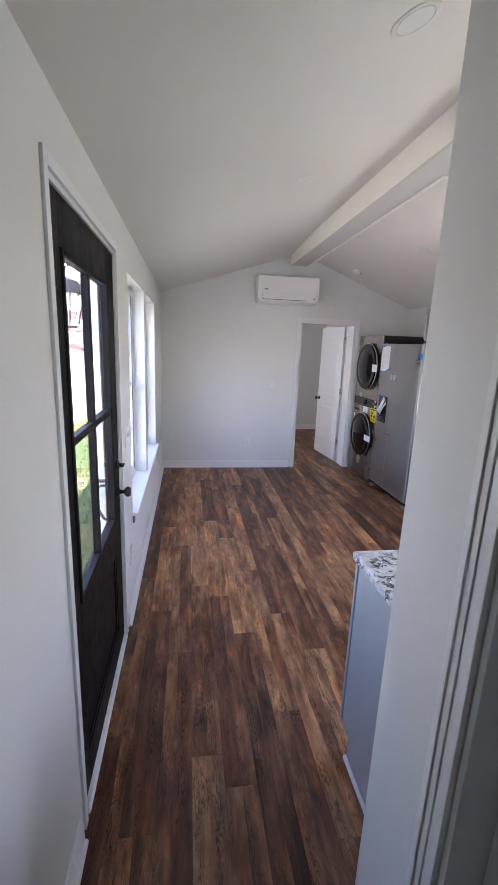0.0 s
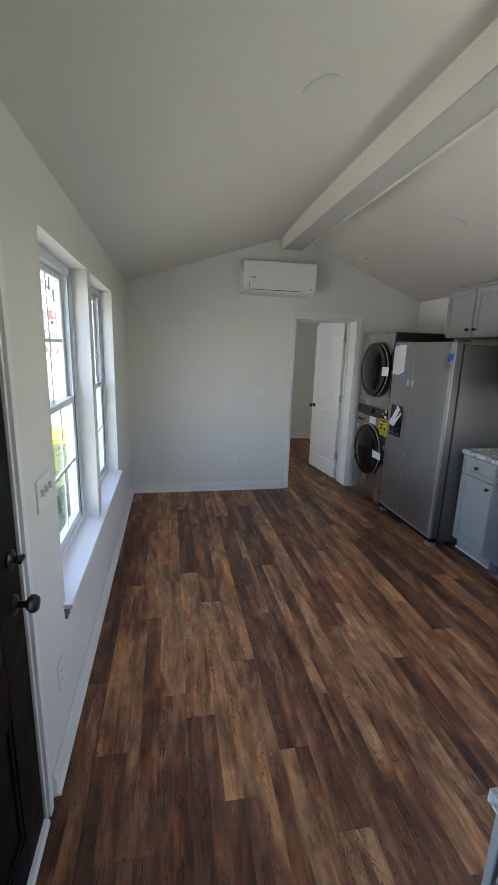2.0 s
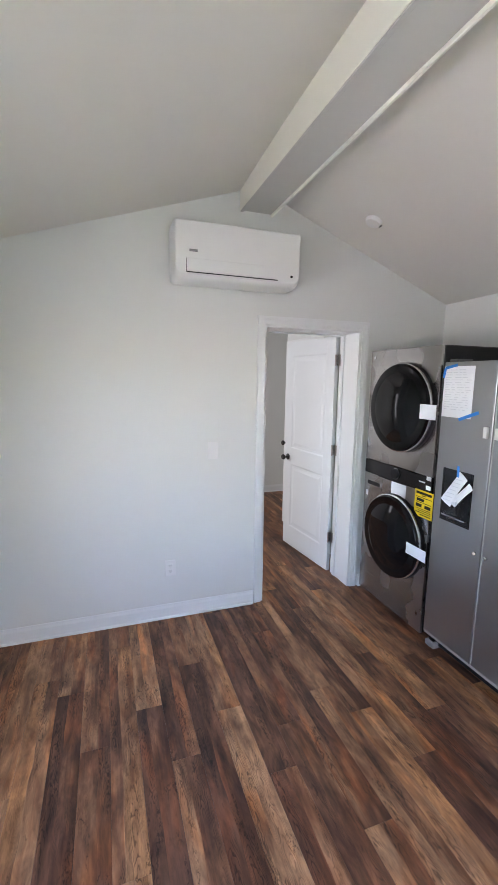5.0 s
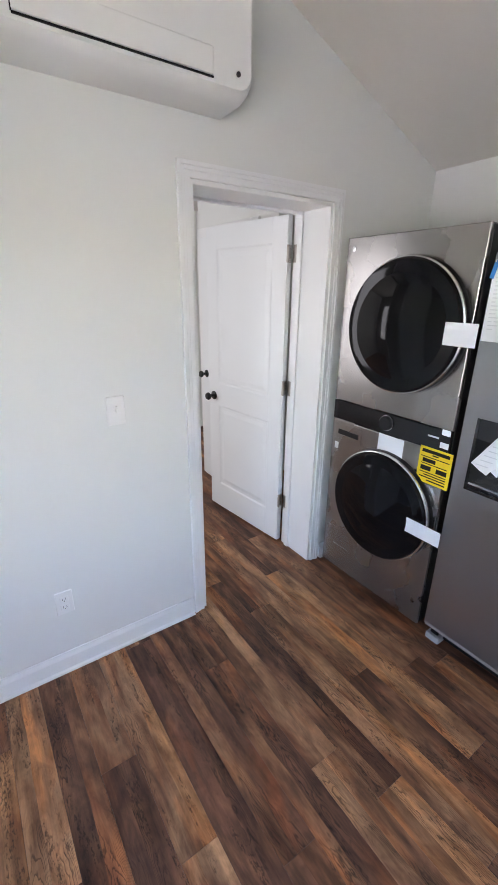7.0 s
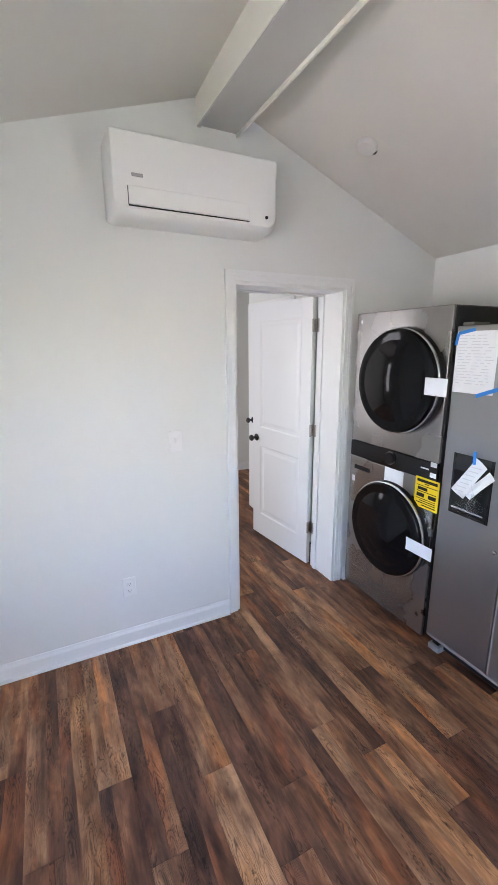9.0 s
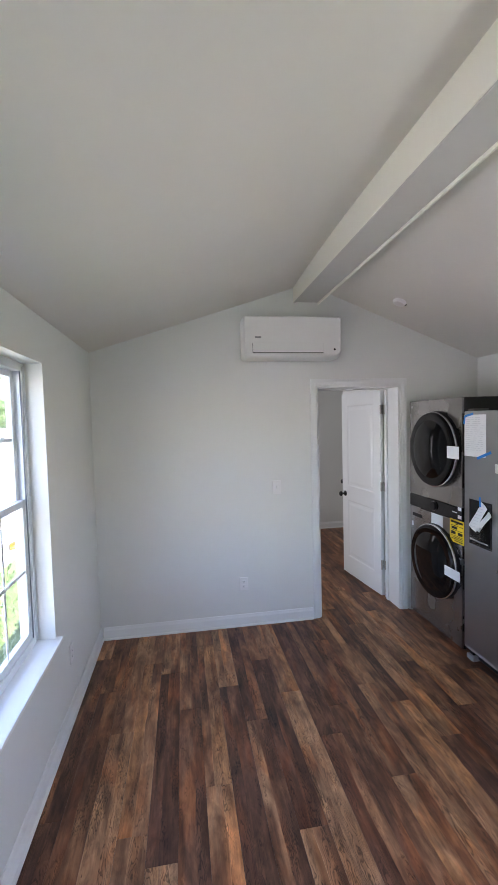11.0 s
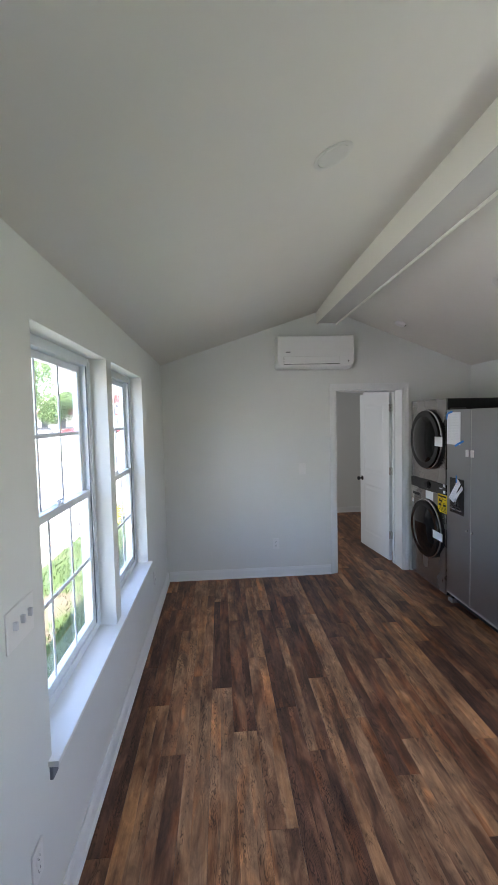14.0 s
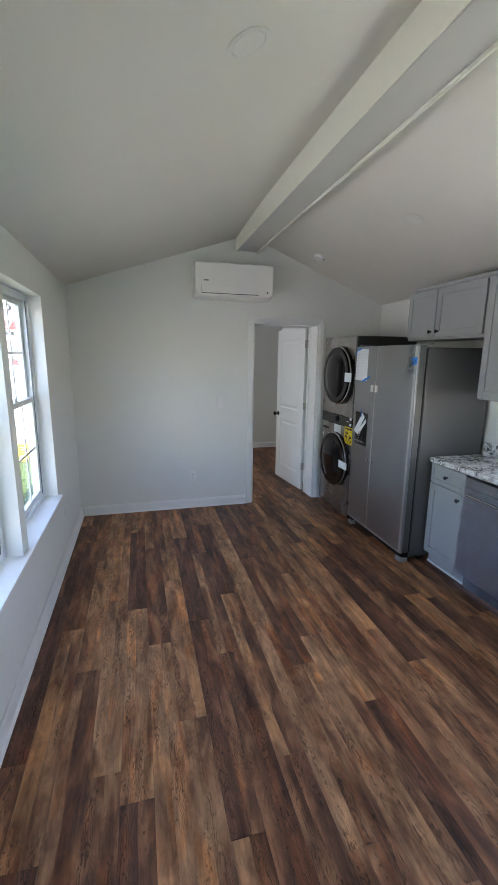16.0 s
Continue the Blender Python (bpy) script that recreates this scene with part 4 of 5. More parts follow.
for i in range(3):
    y = 1.80 + i * 0.5
    part("door", panel_face(bmesh.new(), BX, y, y + 0.48, 0.115, 0.865, -1), gray_cabinet, bc2)

# peninsula cabinet, its front towards the room
EX, EY = 1.035, 1.71
pc = thing("base_cabinet", (1.5, 1.4, 0), "gray base cabinet with a plain end panel and white foot strip", "cabinet")
bm = bmesh.new()
prism(bm, [(PY, 0), (EY - 0.075, 0), (EY - 0.075, 0.105), (EY, 0.105), (EY, 0.872), (PY, 0.872)], EX, EX + 0.018, "x")
part("end_panel", bm, gray_cabinet, pc)
part("body", boxes(((EX + 0.018, PY + 0.004, 0.105), (X_R - 0.01, EY - 0.001, 0.872)), ((EX + 0.018, PY + 0.004, 0), (X_R - 0.01, EY - 0.08, 0.105))), gray_cabinet, pc)
for i in range(4):
    x = EX - 0.001 + i * 0.46
    bm = bmesh.new()
    box(bm, (x, EY + 0.009, 0.115), (x + 0.45, EY + 0.028, 0.70), 0.002)
    part("door", bm, gray_cabinet, pc)
    part("drawer", box(bmesh.new(), (x, EY + 0.009, 0.703), (x + 0.45, EY + 0.028, 0.865), 0.002), gray_cabinet, pc)
part("shoe_strip", box(bmesh.new(), (EX - 0.015, PY, 0), (EX - 0.0005, EY - 0.07, 0.02), 0.004), trim_paint, pc)

wtop = thing("worktop", (2.2, 1.4, 0.875), "white granite worktop with gray and black speckles", "worktop")
bm = bmesh.new()
prism(bm, [(EX - 0.013, PY + 0.003), (X_R - 0.003, PY + 0.003), (X_R - 0.003, CY1 - 0.001), (BX - 0.015, CY1 - 0.001), (BX - 0.015, EY + 0.038), (EX - 0.013, EY + 0.038)], 0.876, 0.912, "z")
bmesh.ops.bevel(bm, geom=[e for e in bm.edges if abs(e.verts[0].co.z - e.verts[1].co.z) < 1e-5], offset=0.004, segments=2, affect="EDGES")
part("slab", bm, granite, wtop)
part("backsplash", boxes(((X_R - 0.022, EY, 0.9125), (X_R - 0.003, CY1 - 0.002, 1.01)), bevel=0.002), granite, wtop)

UX = 3.07
uc = thing("wall_cabinet", (3.28, 4.54, 1.84), "gray shaker wall cabinet with two doors over the refrigerator", "cabinet", "wall cabinets")
part("body", boxes(((UX + 0.021, 4.075, 1.842), (X_R - 0.001, 4.980, 2.262)), bevel=0.0015), gray_cabinet, uc)
part("door", panel_face(bmesh.new(), UX, 4.085, 4.592, 1.868, 2.248, -1, 0.05), gray_cabinet, uc)
part("door", panel_face(bmesh.new(), UX, 4.606, 4.972, 1.868, 2.248, -1, 0.05), gray_cabinet, uc)
part("crown_strip", boxes(((UX + 0.006, 4.073, 2.2625), (UX + 0.024, 4.90, 2.288)), bevel=0.002), gray_cabinet, uc)
small_knob(uc, UX, 4.555, 1.908)
small_knob(uc, UX, 4.645, 1.908)
uc2 = thing("wall_cabinet", (3.28, 3.68, 1.39), "gray shaker wall cabinet with tall doors over the worktop", "cabinet", "wall cabinets")
part("body", boxes(((UX + 0.021, 3.27, 1.392), (X_R - 0.001, 4.07, 2.262)), bevel=0.0015), gray_cabinet, uc2)
part("door", panel_face(bmesh.new(), UX, 3.675, 4.058, 1.402, 2.248, -1), gray_cabinet, uc2)
part("door", panel_face(bmesh.new(), UX, 3.28, 3.662, 1.402, 2.248, -1), gray_cabinet, uc2)
part("crown_strip", boxes(((UX + 0.006, 3.27, 2.2625), (UX + 0.024, 4.071, 2.288)), bevel=0.002), gray_cabinet, uc2)


# ---- on the walls and the ceiling ----
ac = thing("air_conditioner", (1.65, Y_F - 0.1, 2.33), "white wall-mounted air conditioner with a closed flap", "air conditioner")
A0, A1, AZ0, AZ1, AD = 1.218, 2.030, 2.262, 2.595, 0.195


def rounded(x0, x1, z0, z1, y, top, low, n=7):
    """A ring of points: a rectangle in the plane y with small upper and large lower corners."""
    ring = []
    for cx, cz, r, a0 in ((x1 - low, z0 + low, low, -90), (x1 - top, z1 - top, top, 0), (x0 + top, z1 - top, top, 90), (x0 + low, z0 + low, low, 180)):
        for i in range(n):
            a = radians(a0 + 90 * i / (n - 1))
            ring.append((cx + r * math.cos(a), y, cz + r * math.sin(a)))
    return ring


bm = bmesh.new()
rings = [[bm.verts.new(p) for p in rounded(A0 + i, A1 - i, AZ0 + u, AZ1 - v, Y_F - d, 0.012, low)] for i, u, v, d, low in
         ((0, 0, 0, 0.001, 0.03), (0, 0, 0, 0.12, 0.035), (0, 0.006, 0, 0.165, 0.045), (0.003, 0.016, 0.002, 0.186, 0.05), (0.009, 0.026, 0.008, AD, 0.05))]
for a, b in zip(rings, rings[1:]):
    for i in range(len(a)):
        bm.faces.new((a[i], a[(i + 1) % len(a)], b[(i + 1) % len(a)], b[i]))
bm.faces.new(rings[-1]), bm.faces.new(rings[0][::-1])
bmesh.ops.recalc_face_normals(bm, faces=bm.faces)
part("body", bm, plastic_white, ac, smooth=True)
part("flap", box(bmesh.new(), (A0 + 0.07, Y_F - AD - 0.006, AZ0 + 0.044), (A1 - 0.158, Y_F - AD + 0.002, AZ0 + 0.118), 0.002), plastic_white, ac)
part("slot", boxes(((A0 + 0.07, Y_F - AD - 0.0045, AZ0 + 0.037), (A1 - 0.158, Y_F - AD + 0.005, AZ0 + 0.042)), ((A0 + 0.068, Y_F - AD - 0.0045, AZ0 + 0.042), (A0 + 0.071, Y_F - AD + 0.005, AZ0 + 0.116))), black_plastic, ac)
part("badge", boxes(((A0 + 0.088, Y_F - AD - 0.0055, 2.417), (A0 + 0.138, Y_F - AD, 2.431)), bevel=0.002), paint("badge_gray", (0.3, 0.3, 0.3), 0.4).m, ac)
part("indicator", lathe(bmesh.new(), [(0.008, 0), (0.008, -0.004), (0.002, -0.005)], (A1 - 0.062, Y_F - AD - 0.001, AZ0 + 0.068), "y", 16), black_plastic, ac)


def plate(name, at, axis, w, h, label, toggles=0, outlet=False):
    """A wall plate on the west wall (x) or the north wall (y)."""
    t = thing(name, at, label, "switch" if toggles else "outlet")
    def bx(u0, u1, z0, z1, d0, d1, bev=0.001):
        if axis == "x":
            return (at[0] + d0, at[1] + u0, at[2] + z0), (at[0] + d1, at[1] + u1, at[2] + z1)
        return (at[0] + u0, at[1] - d0, at[2] + z0), (at[0] + u1, at[1] - d1, at[2] + z1)
    part("plate", boxes(bx(-w / 2, w / 2, -h / 2, h / 2, 0, 0.006), bevel=0.002), plastic_white, t)
    for i in range(toggles):
        u = (i - (toggles - 1) / 2) * 0.046
        part("toggle", boxes(bx(u - 0.005, u + 0.005, -0.004, 0.02, 0.006, 0.019), bevel=0.001), plastic_white if axis == "y" else paper_ink, t)
    if outlet:
        for zc in (-0.02, 0.02):
            part("socket", boxes(bx(-0.017, 0.017, zc - 0.014, zc + 0.014, 0.006, 0.008), bevel=0.001), plastic_white, t)
            part("slot", boxes(bx(-0.008, -0.006, zc - 0.004, zc + 0.006, 0.008, 0.0085), bx(0.006, 0.008, zc - 0.004, zc + 0.006, 0.008, 0.0085), bx(-0.002, 0.002, zc - 0.011, zc - 0.007, 0.008, 0.0085)), black_plastic, t)
    return t


plate("light_switch", (1.500, Y_F, 1.185), "y", 0.075, 0.12, "white light switch plate on the gable wall", 1)
plate("wall_outlet", (1.192, Y_F, 0.365), "y", 0.072, 0.115, "white duplex outlet low on the gable wall", 0, True)
plate("light_switch", (0, 2.76, 1.165), "x", 0.165, 0.12, "white three-gang switch plate with gray toggles beside the front door", 3)
plate("wall_outlet", (0, 2.785, 0.375), "x", 0.072, 0.115, "white duplex outlet low on the window wall", 0, True)

plate("wall_outlet", (0, 5.135, 0.38), "x", 0.072, 0.115, "white duplex outlet under the far window", 0, True)

sd = thing("smoke_detector", (2.46, 5.64, CEIL_R(2.46)), "round white smoke detector on the sloped ceiling", "smoke detector")
part("body", lathe(bmesh.new(), [(0.058, 0.0), (0.058, -0.010), (0.052, -0.012), (0.052, -0.03), (0.044, -0.042), (0.02, -0.046), (0.004, -0.046)], (2.46, 5.64, CEIL_R(2.46)), "z", 32), plastic_white, sd, smooth=True)
part("vent_slot", box(bmesh.new(), (2.495, 5.63, CEIL_R(2.46) - 0.031), (2.52, 5.65, CEIL_R(2.46) - 0.02)), black_plastic, sd)
sd.rotation_euler[1] = math.atan(SLOPE_R)
light_trim = paint("light_trim", (0.73, 0.725, 0.68), 0.5, 400, 0.05, 0.03).m
for x, y in ((1.05, 3.075), (1.05, 1.765), (2.58, 4.30)):
    left = x < 1.7
    z = (CEIL_L(x) if left else CEIL_R(x)) - 0.001
    dl = thing("downlight", (x, y, z), "round flat white recessed ceiling light, switched off", "ceiling light", "recessed ceiling lights")
    part("trim_ring", lathe(bmesh.new(), [(0.076, 0.0), (0.076, -0.003), (0.070, -0.005), (0.060, -0.003), (0.058, 0.0)], (x, y, z), "z", 40), light_trim, dl, smooth=True)
    part("lens", lathe(bmesh.new(), [(0.0575, -0.001), (0.0575, -0.003), (0.004, -0.0035)], (x, y, z), "z", 40), light_trim, dl, smooth=True)
    dl.rotation_euler[1] = -math.atan(SLOPE_L) if left else math.atan(SLOPE_R)


# ---- outside ----
GZ = -0.45


def ground_mat():
    k = Mat("yard_ground", (0.1, 0.15, 0.04), 0.9).world()
    sx = k.n("ShaderNodeSeparateXYZ", Vector=k.co)
    x, y = sx.outputs[0], sx.outputs[1]
    grass = k.mix(k.noise(9, 5), (0.034, 0.066, 0.014), (0.060, 0.100, 0.026))
    grass = k.mix(k.ramp(k.noise(1.6, 4), [(0.5, 0.0), (0.68, 0.8)]), grass, (0.085, 0.092, 0.04))
    dirt = k.mix(k.noise(6, 5), (0.085, 0.068, 0.045), (0.13, 0.105, 0.075))
    wob = k.math("MULTIPLY", k.math("SUBTRACT", k.noise(2.5, 4), 0.5), 0.9)
    yy = k.math("ADD", y, wob)
    worn = k.math("MULTIPLY", k.math("MULTIPLY", k.math("GREATER_THAN", yy, 5.3), k.math("LESS_THAN", yy, 6.9)), k.math("LESS_THAN", k.math("ADD", x, wob), -1.25))
    k.put("Base Color", k.mix(worn, grass, dirt))
    return k.bump(k.noise(60, 4), 0.6, 0.02).m


def pave_mat():
    k = Mat("pale_concrete", (0.5, 0.48, 0.45), 0.85).world()
    k.put("Base Color", k.mix(k.noise(0.6, 6), (0.27, 0.26, 0.245), (0.36, 0.35, 0.33)))
    return k.bump(k.noise(80, 3), 0.3, 0.004).m


solid("ground", boxes(((-400, -300, GZ - 0.5), (400, 400, GZ))), ground_mat(), "patchy green lawn with worn earth")
solid("road", boxes(((-60, -40, GZ - 0.02), (-2.14, 92, GZ + 0.012)), bevel=0.01), pave_mat(), "wide pale concrete lot in full sun")
bm = bmesh.new()
rng = random.Random(11)
for i in range(14000):
    x, y = -0.2 - 1.95 * rng.random(), 1.2 + 11 * rng.random() ** 1.3
    if x > -0.16 or x < -2.13 or (x < -1.3 and 5.4 < y < 6.8 and rng.random() < 0.93) or (x > -1.37 and y < 2.6):
        continue
    h, a, l = rng.uniform(0.03, 0.09), rng.uniform(0, 6.28), rng.uniform(0.01, 0.05)
    c, s = math.cos(a), math.sin(a)
    w = 0.004 + 0.003 * rng.random()
    vs = [bm.verts.new(p) for p in ((x - s * w, y + c * w, GZ), (x + s * w, y - c * w, GZ), (x + c * l + s * w * 0.6, y + s * l - c * w * 0.6, GZ + h * 0.7), (x + c * l * 1.8, y + s * l * 1.8, GZ + h))]
    bm.faces.new((vs[0], vs[1], vs[2])), bm.faces.new((vs[0], vs[2], vs[3]))
gm = Mat("grass_blades", (0.12, 0.22, 0.04), 0.6).world()
gm.put("Base Color", gm.mix(gm.noise(5, 4), (0.036, 0.075, 0.015), (0.068, 0.115, 0.028)))
solid("grass", bm, gm.m, "uneven green grass beside the house", "stuff", "grass")

siding = paint("white_siding", (0.78, 0.79, 0.80), 0.5, 200, 0.1, 0.03).m
wl = thing("wall_lantern", (-T - 0.01, 2.66, 1.77), "black metal wall lantern with clear glass on a curved arm", "lantern")
LX, LY = -0.275, 2.66
bm = bmesh.new()
box(bm, (-T - 0.014, 2.63, 1.84), (-T - 0.001, 2.69, 1.98), 0.003)
tube(bm, [(-T - 0.01, LY, 1.93), (-T - 0.03, LY, 2.02), (-T - 0.06, LY, 2.06), (LX + 0.02, LY, 2.065), (LX, LY, 2.04), (LX, LY, 2.0)], 0.006)
part("arm", bm, black_metal, wl, smooth=True)
part("cap", lathe(bmesh.new(), [(0.098, 1.925), (0.100, 1.932), (0.070, 1.98), (0.068, 1.99), (0.015, 2.01)], (LX, LY, 0), "z", 6), black_metal, wl)
part("base", lathe(bmesh.new(), [(0.056, 1.755), (0.06, 1.768)], (LX, LY, 0), "z", 6), black_metal, wl)
for i in range(6):
    a = math.pi * i / 3
    part("bar", tube(bmesh.new(), [(LX + 0.092 * math.cos(a), LY + 0.092 * math.sin(a), 1.927), (LX + 0.058 * math.cos(a), LY + 0.058 * math.sin(a), 1.766)], 0.0045, 6), black_metal, wl)
part("glass", lathe(bmesh.new(), [(0.052, 1.769), (0.087, 1.924)], (LX, LY, 0), "z", 6), glass, wl)
part("bulb", lathe(bmesh.new(), [(0.008, 1.79), (0.014, 1.81), (0.018, 1.835), (0.012, 1.86), (0.008, 1.87)], (LX, LY, 0), "z", 12), plastic_white, wl, smooth=True)


def leaf_mat():
    k = Mat("tree_leaves", (0.06, 0.12, 0.03), 0.6)
    rnd = k.n("ShaderNodeNewGeometry").outputs["Random Per Island"]
    k.put("Base Color", k.ramp(rnd, [(0.0, (0.035, 0.08, 0.02)), (0.5, (0.065, 0.13, 0.035)), (1.0, (0.12, 0.2, 0.06))]))
    return k.m


leaves, bark = leaf_mat(), paint("bark", (0.12, 0.09, 0.065), 0.9, 30, 0.6, 0.2).m


def tree(x, y, h, seed, crown):
    rng = random.Random(seed)
    t = thing("tree", (x, y, GZ), "leafy green deciduous tree across the lot", "tree", "far trees")
    bm = bmesh.new()
    tube_pts = [(x, y, GZ), (x + 0.1, y, GZ + h * 0.25), (x - 0.05, y + 0.1, GZ + h * 0.5)]
    lathe(bm, [(h * 0.028, 0), (h * 0.02, h * 0.2), (h * 0.015, h * 0.5)], (x, y, GZ), "z", 10)
    ends = []
    for i in range(9):
        a, u = rng.uniform(0, 6.28), rng.uniform(0.35, 1.0)
        e = (x + crown * u * math.cos(a) * 0.75, y + crown * u * math.sin(a) * 0.75, GZ + h * rng.uniform(0.45, 0.92))
        ends.append(e)
        tube(bm, [(x, y, GZ + h * 0.3), ((x + e[0]) / 2, (y + e[1]) / 2, GZ + h * 0.3 + (e[2] - GZ - h * 0.3) * 0.7), e], h * 0.006, 6)
    part("trunk", bm, bark, t)
    vs, fs = [], []
    ends.append((x, y, GZ + h * 0.85)), ends.append((x, y, GZ + h * 0.6))
    for e in ends:
        r = crown * rng.uniform(0.38, 0.60)
        for i in range(1500):
            v = Vector((rng.gauss(0, 1), rng.gauss(0, 1), rng.gauss(0, 0.8))).normalized() * r * rng.uniform(0.55, 1.05)
            c = Vector(e) + v
            a = Vector((rng.gauss(0, 1), rng.gauss(0, 1), rng.gauss(0, 1))).normalized() * 0.15
            b = a.orthogonal().normalized() * 0.10
            n = len(vs)
            vs += [tuple(c - a), tuple(c + b), tuple(c + a), tuple(c - b)]
            fs.append((n, n + 1, n + 2, n + 3))
    me = bpy.data.meshes.new("crown")
    me.from_pydata(vs, [], fs)
    me.materials.append(leaves)
    ob = new("crown", me)
    ob.parent, ob.location = t, -t.location
    return t


tree(-27, 58, 12.5, 1, 5.6)
tree(-37, 53, 11.0, 2, 5.2)
tree(-44, 47, 10.0, 3, 4.2)
tree(-62, 30, 9.0, 4, 4.2)
tree(-33, 92, 8.0, 5, 3.8)

roof_red = paint("far_red_roof", (0.20, 0.06, 0.055), 0.6).m
far_wall = paint("far_cream_wall", (0.55, 0.52, 0.47), 0.8).m
far_dark = paint("far_window", (0.05, 0.06, 0.07), 0.3).m


def building(x, y, w, d, h, wallm, roofm, n, label):
    t = thing("house", (x, y, GZ), label, "building", "far buildings")
    part("wall", box(bmesh.new(), (x - w / 2, y - d / 2, GZ), (x + w / 2, y + d / 2, GZ + h)), wallm, t)
    bm = bmesh.new()
    prism(bm, [(x - w / 2 - 0.4, GZ + h), (x + w / 2 + 0.4, GZ + h), (x + w / 2 - 1.2, GZ + h + 1.3), (x - w / 2 + 1.2, GZ + h + 1.3)], y - d / 2 - 0.4, y + d / 2 + 0.4, "y")
    part("roof", bm, roofm, t)
    for i in range(n):
        u = y - d / 2 + (i + 0.5) * d / n
        part("window", box(bmesh.new(), (x + w / 2, u - 0.6, GZ + 0.9), (x + w / 2 + 0.04, u + 0.6, GZ + h - 0.8), 0.02), far_dark, t)
        u = x - w / 2 + (i + 0.5) * w / n
        part("window", box(bmesh.new(), (u - 0.6, y - d / 2 - 0.04, GZ + 0.9), (u + 0.6, y - d / 2, GZ + h - 0.8), 0.02), far_dark, t)


building(-31, 98, 15, 10, 3.9, far_wall, roof_red, 4, "low cream building with a red roof beyond the lot")
building(-47, 98, 12, 9, 3.4, siding, far_dark, 3, "low white building with a dark roof beyond the lot")
building(-66, 12, 10, 18, 3.6, far_wall, far_dark, 5, "low cream building with a dark roof across the road")
building(-10, 112, 20, 10, 4.2, siding, far_dark, 4, "wide low white building beyond the lot")


def car(x, y, ang, color, label):
    t = thing("car", (x, y, GZ), label, "car", "parked cars")
    body = paint("car_paint_%d" % int(abs(x) * 10), color, 0.3, 300, 0.02, 0.02).m
    bm = prism(bmesh.new(), [(x - 2.2, GZ + 0.3), (x + 2.2, GZ + 0.3), (x + 2.25, GZ + 0.75), (x + 1.3, GZ + 0.92), (x - 1.9, GZ + 0.95), (x - 2.2, GZ + 0.8)], y - 0.88, y + 0.88, "y")
    bmesh.ops.bevel(bm, geom=bm.edges[:], offset=0.08, segments=2, affect="EDGES")
    part("body", bm, body, t, smooth=True)
    part("cabin", prism(bmesh.new(), [(x - 1.6, GZ + 0.9), (x + 1.2, GZ + 0.9), (x + 0.5, GZ + 1.4), (x - 1.0, GZ + 1.42)], y - 0.75, y + 0.75, "y"), far_dark, t)
    for a in (-1.35, 1.4):
        for b in (-0.9, 0.72):
            w = part("wheel", lathe(bmesh.new(), [(0.32, 0), (0.32, 0.18)], (x + a, y + b, GZ + 0.32), "y", 20), rubber, t)
    t.location.z = GZ + 0.012
    t.rotation_euler[2] = ang


car(-27, 82, 0.3, (0.5, 0.03, 0.03), "red car parked across the lot")
car(-33, 84, 0.2, (0.6, 0.6, 0.6), "silver car parked across the lot")
car(-21, 84, 0.1, (0.4, 0.05, 0.05), "dark red car parked across the lot")
car(-50, 22, 1.4, (0.25, 0.26, 0.28), "gray car parked by the road")
car(-48, 15, 1.5, (0.7, 0.7, 0.7), "white car parked by the road")


def letters(text, at, size, material, parent):
    """Flat raised letters that face the house, with their middle at the given place."""
    cu = bpy.data.curves.new("letters", "FONT")
    cu.body, cu.size, cu.extrude, cu.align_x, cu.align_y = text, size, 0.006, "CENTER", "CENTER"
    cu.materials.append(material)
    ob = new("letter", cu)
    ob.parent = parent
    ob.location = Vector(at) - world_at(parent)
    ob.rotation_euler[0] = radians(90)
    return ob


SX, SY = -2.27, 12.1
sign = thing("street_sign", (SX, SY, GZ + 0.012), "white roadside sign with block letters over a red band", "sign")
board = part("board", boxes(((SX - 0.5, SY, 1.98), (SX + 0.5, SY + 0.12, 3.5)), bevel=0.015), plastic_white, sign)
part("post", boxes(((SX - 0.04, SY + 0.03, GZ + 0.012), (SX + 0.04, SY + 0.09, 1.979))), nickel, sign)
part("band", boxes(((SX - 0.49, SY - 0.012, 2.22), (SX + 0.49, SY - 0.001, 2.42)), bevel=0.002), roof_red, board, "red band")
letters("N", (SX - 0.12, SY - 0.008, 3.0), 0.42, black_metal, board)
letters("B", (SX + 0.14, SY - 0.008, 2.74), 0.42, black_metal, board)
letters("1.7", (SX + 0.12, SY - 0.02, 2.32), 0.2, plastic_white, board)
for i in range(7):
    u = SX - 0.36 + i * 0.11
    part("bar", boxes(((u, SY - 0.008, 2.10), (u + 0.07, SY - 0.001, 2.18))), black_metal, board)
YX, YY = -1.98, 11.2
yb = thing("yellow_ramp", (YX, YY, GZ), "low yellow slatted ramp at the edge of the lot", "ramp")
for i in range(6):
    part("slat", boxes(((YX - 0.42, YY - 0.75 + i * 0.25, GZ + 0.02 + i * 0.012), (YX + 0.42, YY - 0.57 + i * 0.25, GZ + 0.05 + i * 0.012)), bevel=0.004), yellow_label, yb)
for x in (YX - 0.44, YX + 0.42):
    part("rail", boxes(((x, YY - 0.78, GZ), (x + 0.02, YY + 0.72, GZ + 0.13)), bevel=0.004), black_metal, yb)
solid("stoop", boxes(((-1.35, 1.35, GZ - 0.05), (-T - 0.002, 2.58, GZ + 0.05)), bevel=0.012), bpy.data.materials["pale_concrete"], "pale concrete pad below the front door")


# ---- floor planks ----
W, L = 0.129, 1.283
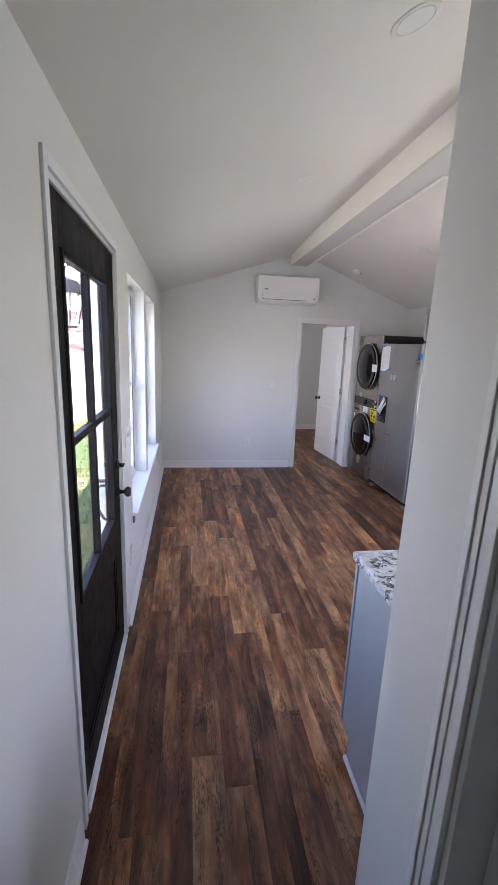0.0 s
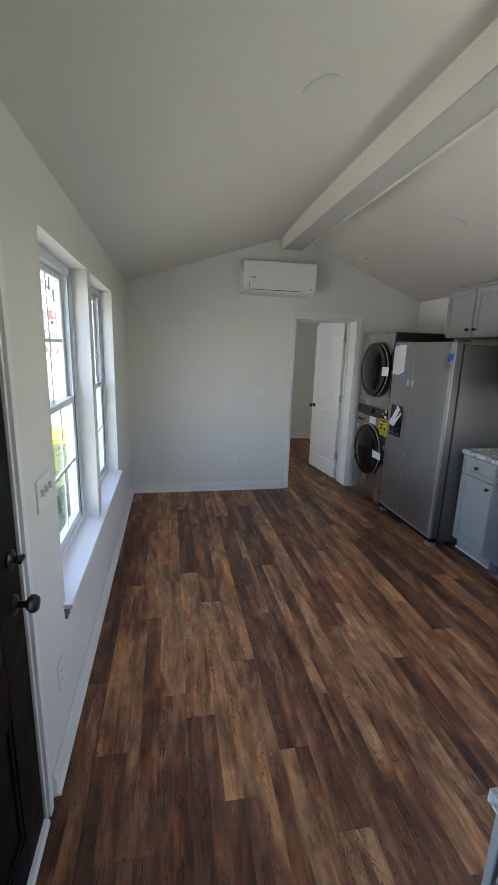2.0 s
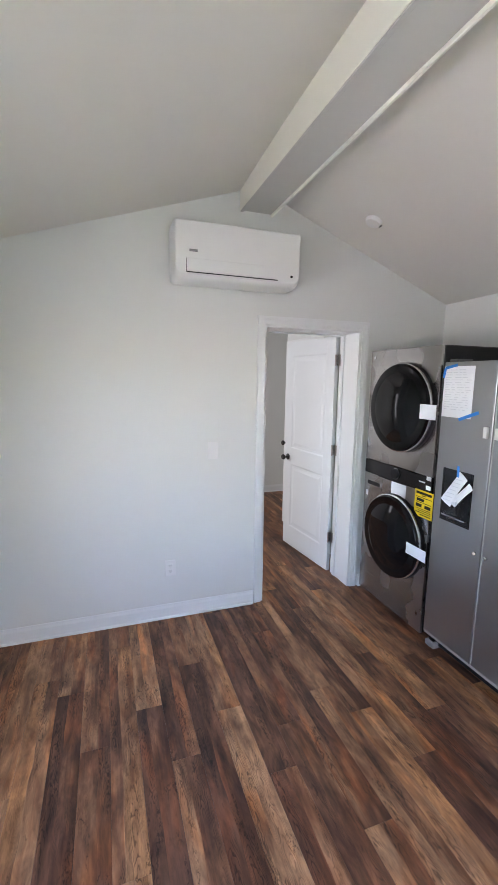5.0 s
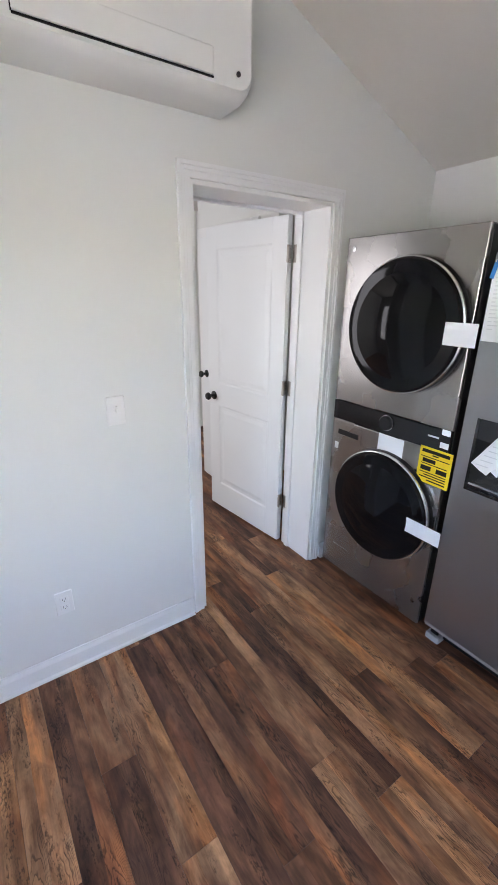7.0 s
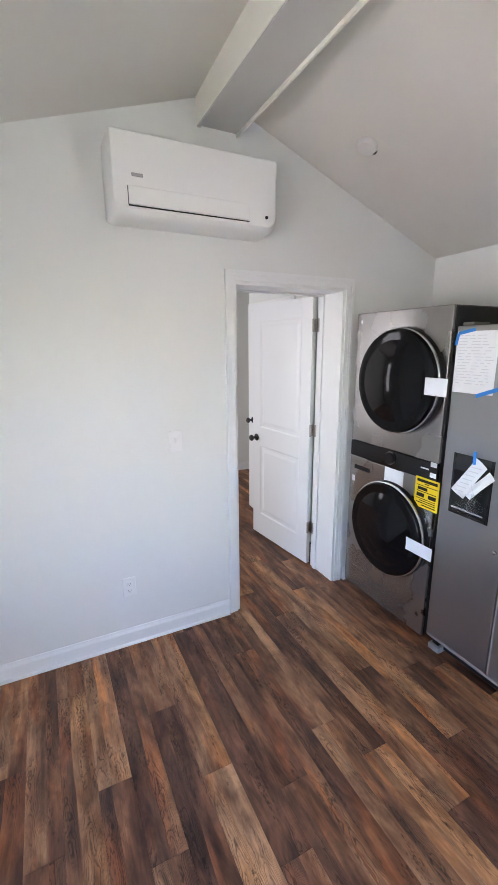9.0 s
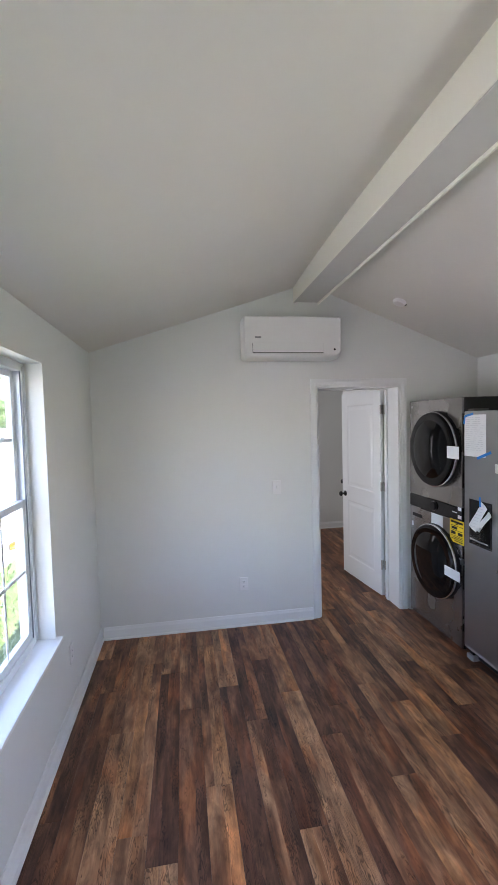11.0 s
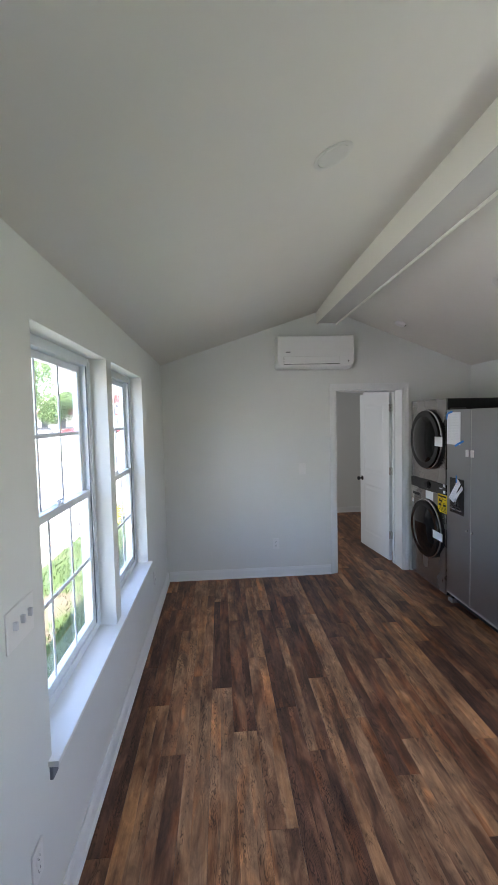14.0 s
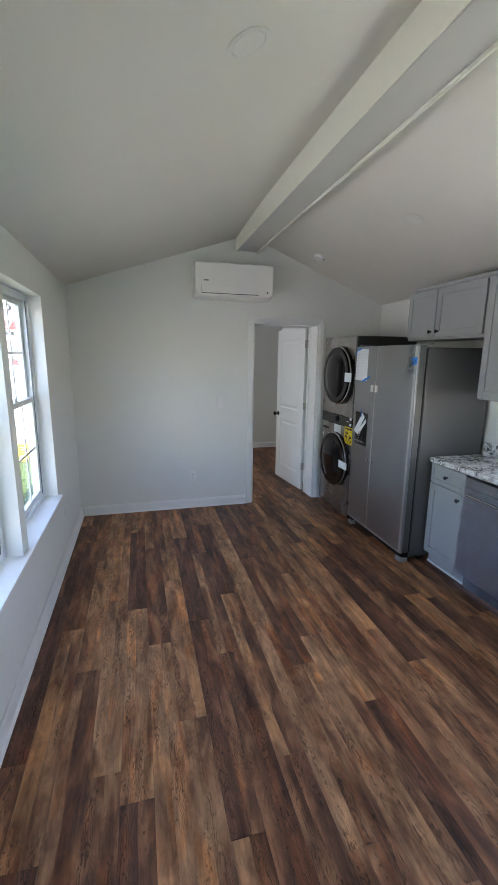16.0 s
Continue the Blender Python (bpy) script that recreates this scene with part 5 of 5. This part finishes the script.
# For each row one end joint, then the two printed strips of each plank from that joint's far side towards the entrance:
# D dark plum, B brown, T tan, O orange brown.
ROWS = ("4.41 BD DD BB DB", "5.29 BB DB OB DD BB", "4.90 BT BT TD BD", "5.56 TB OB TT BB TB", "5.42 TB DD TT DB BB", "5.03 TD BD TT DD BB",
        "4.46 DO BO TB BD", "5.20 TT DD DB TB BB", "4.86 DB TD BD TT", "5.46 BB DD OD BD BB", "5.07 BO TT TB BB", "4.67 DD DB BT BB",
        "4.89 BD DB TB BB", "4.35 BD OD DD BB", "5.05 BT TB BB BB", "4.85 BD TO TB BB", "4.54 BO DD BT BB", "5.23 BT BD BB TB")
TONE = {"D": 0.1, "B": 0.4, "T": 0.7, "O": 1.0}
rng = random.Random(21)
floor = solid("floor", boxes(((0, -1.19, -0.0055), (X_R, 8.9, -0.004))), rubber, "brown wood-look vinyl planks laid lengthwise")
cache = {}


def plank_mesh(w, l):
    key = (round(w, 4), round(l, 3))
    if key not in cache:
        bm = bmesh.new()
        g, b = 0.0004, 0.0012
        lo = [bm.verts.new(p) for p in ((g, g, -0.003), (w - g, g, -0.003), (w - g, l - g, -0.003), (g, l - g, -0.003))]
        mid = [bm.verts.new((p.co.x, p.co.y, -0.0008)) for p in lo]
        top = [bm.verts.new((min(max(p.co.x, g + b), w - g - b), min(max(p.co.y, g + b), l - g - b), 0)) for p in lo]
        for r0, r1 in ((lo, mid), (mid, top)):
            for i in range(4):
                bm.faces.new((r0[i], r0[(i + 1) % 4], r1[(i + 1) % 4], r1[i]))
        bm.faces.new(top)
        cache[key] = finish("plank", bm, plank)
    return cache[key]


for k in range(int(X_R / W) + 1):
    x0, w = k * W - 0.004, W
    if x0 < 0:
        x0, w = 0.0, W - 0.004
    w = min(w, X_R - x0)
    joint, *pairs = ROWS[k].split() if k < len(ROWS) else (str(4 + rng.random() * L),)
    joint = float(joint)
    for n in range(int((joint + 1.19) / L) + 1, -int((8.9 - joint) / L) - 2, -1):
        y = joint - n * L
        a, b = max(y, -1.19), min(y + L, 8.9)
        if b - a < 0.02:
            continue
        pair = pairs[n] if 0 <= n < len(pairs) else rng.choice("DBBTO") + rng.choice("DBBTD")
        ob = new("plank", plank_mesh(w, b - a))
        ob.parent = floor
        ob.location = (x0, a, 0)
        ob.color = (TONE[pair[0]], TONE[pair[1]], rng.uniform(0.38, 0.62), 1)
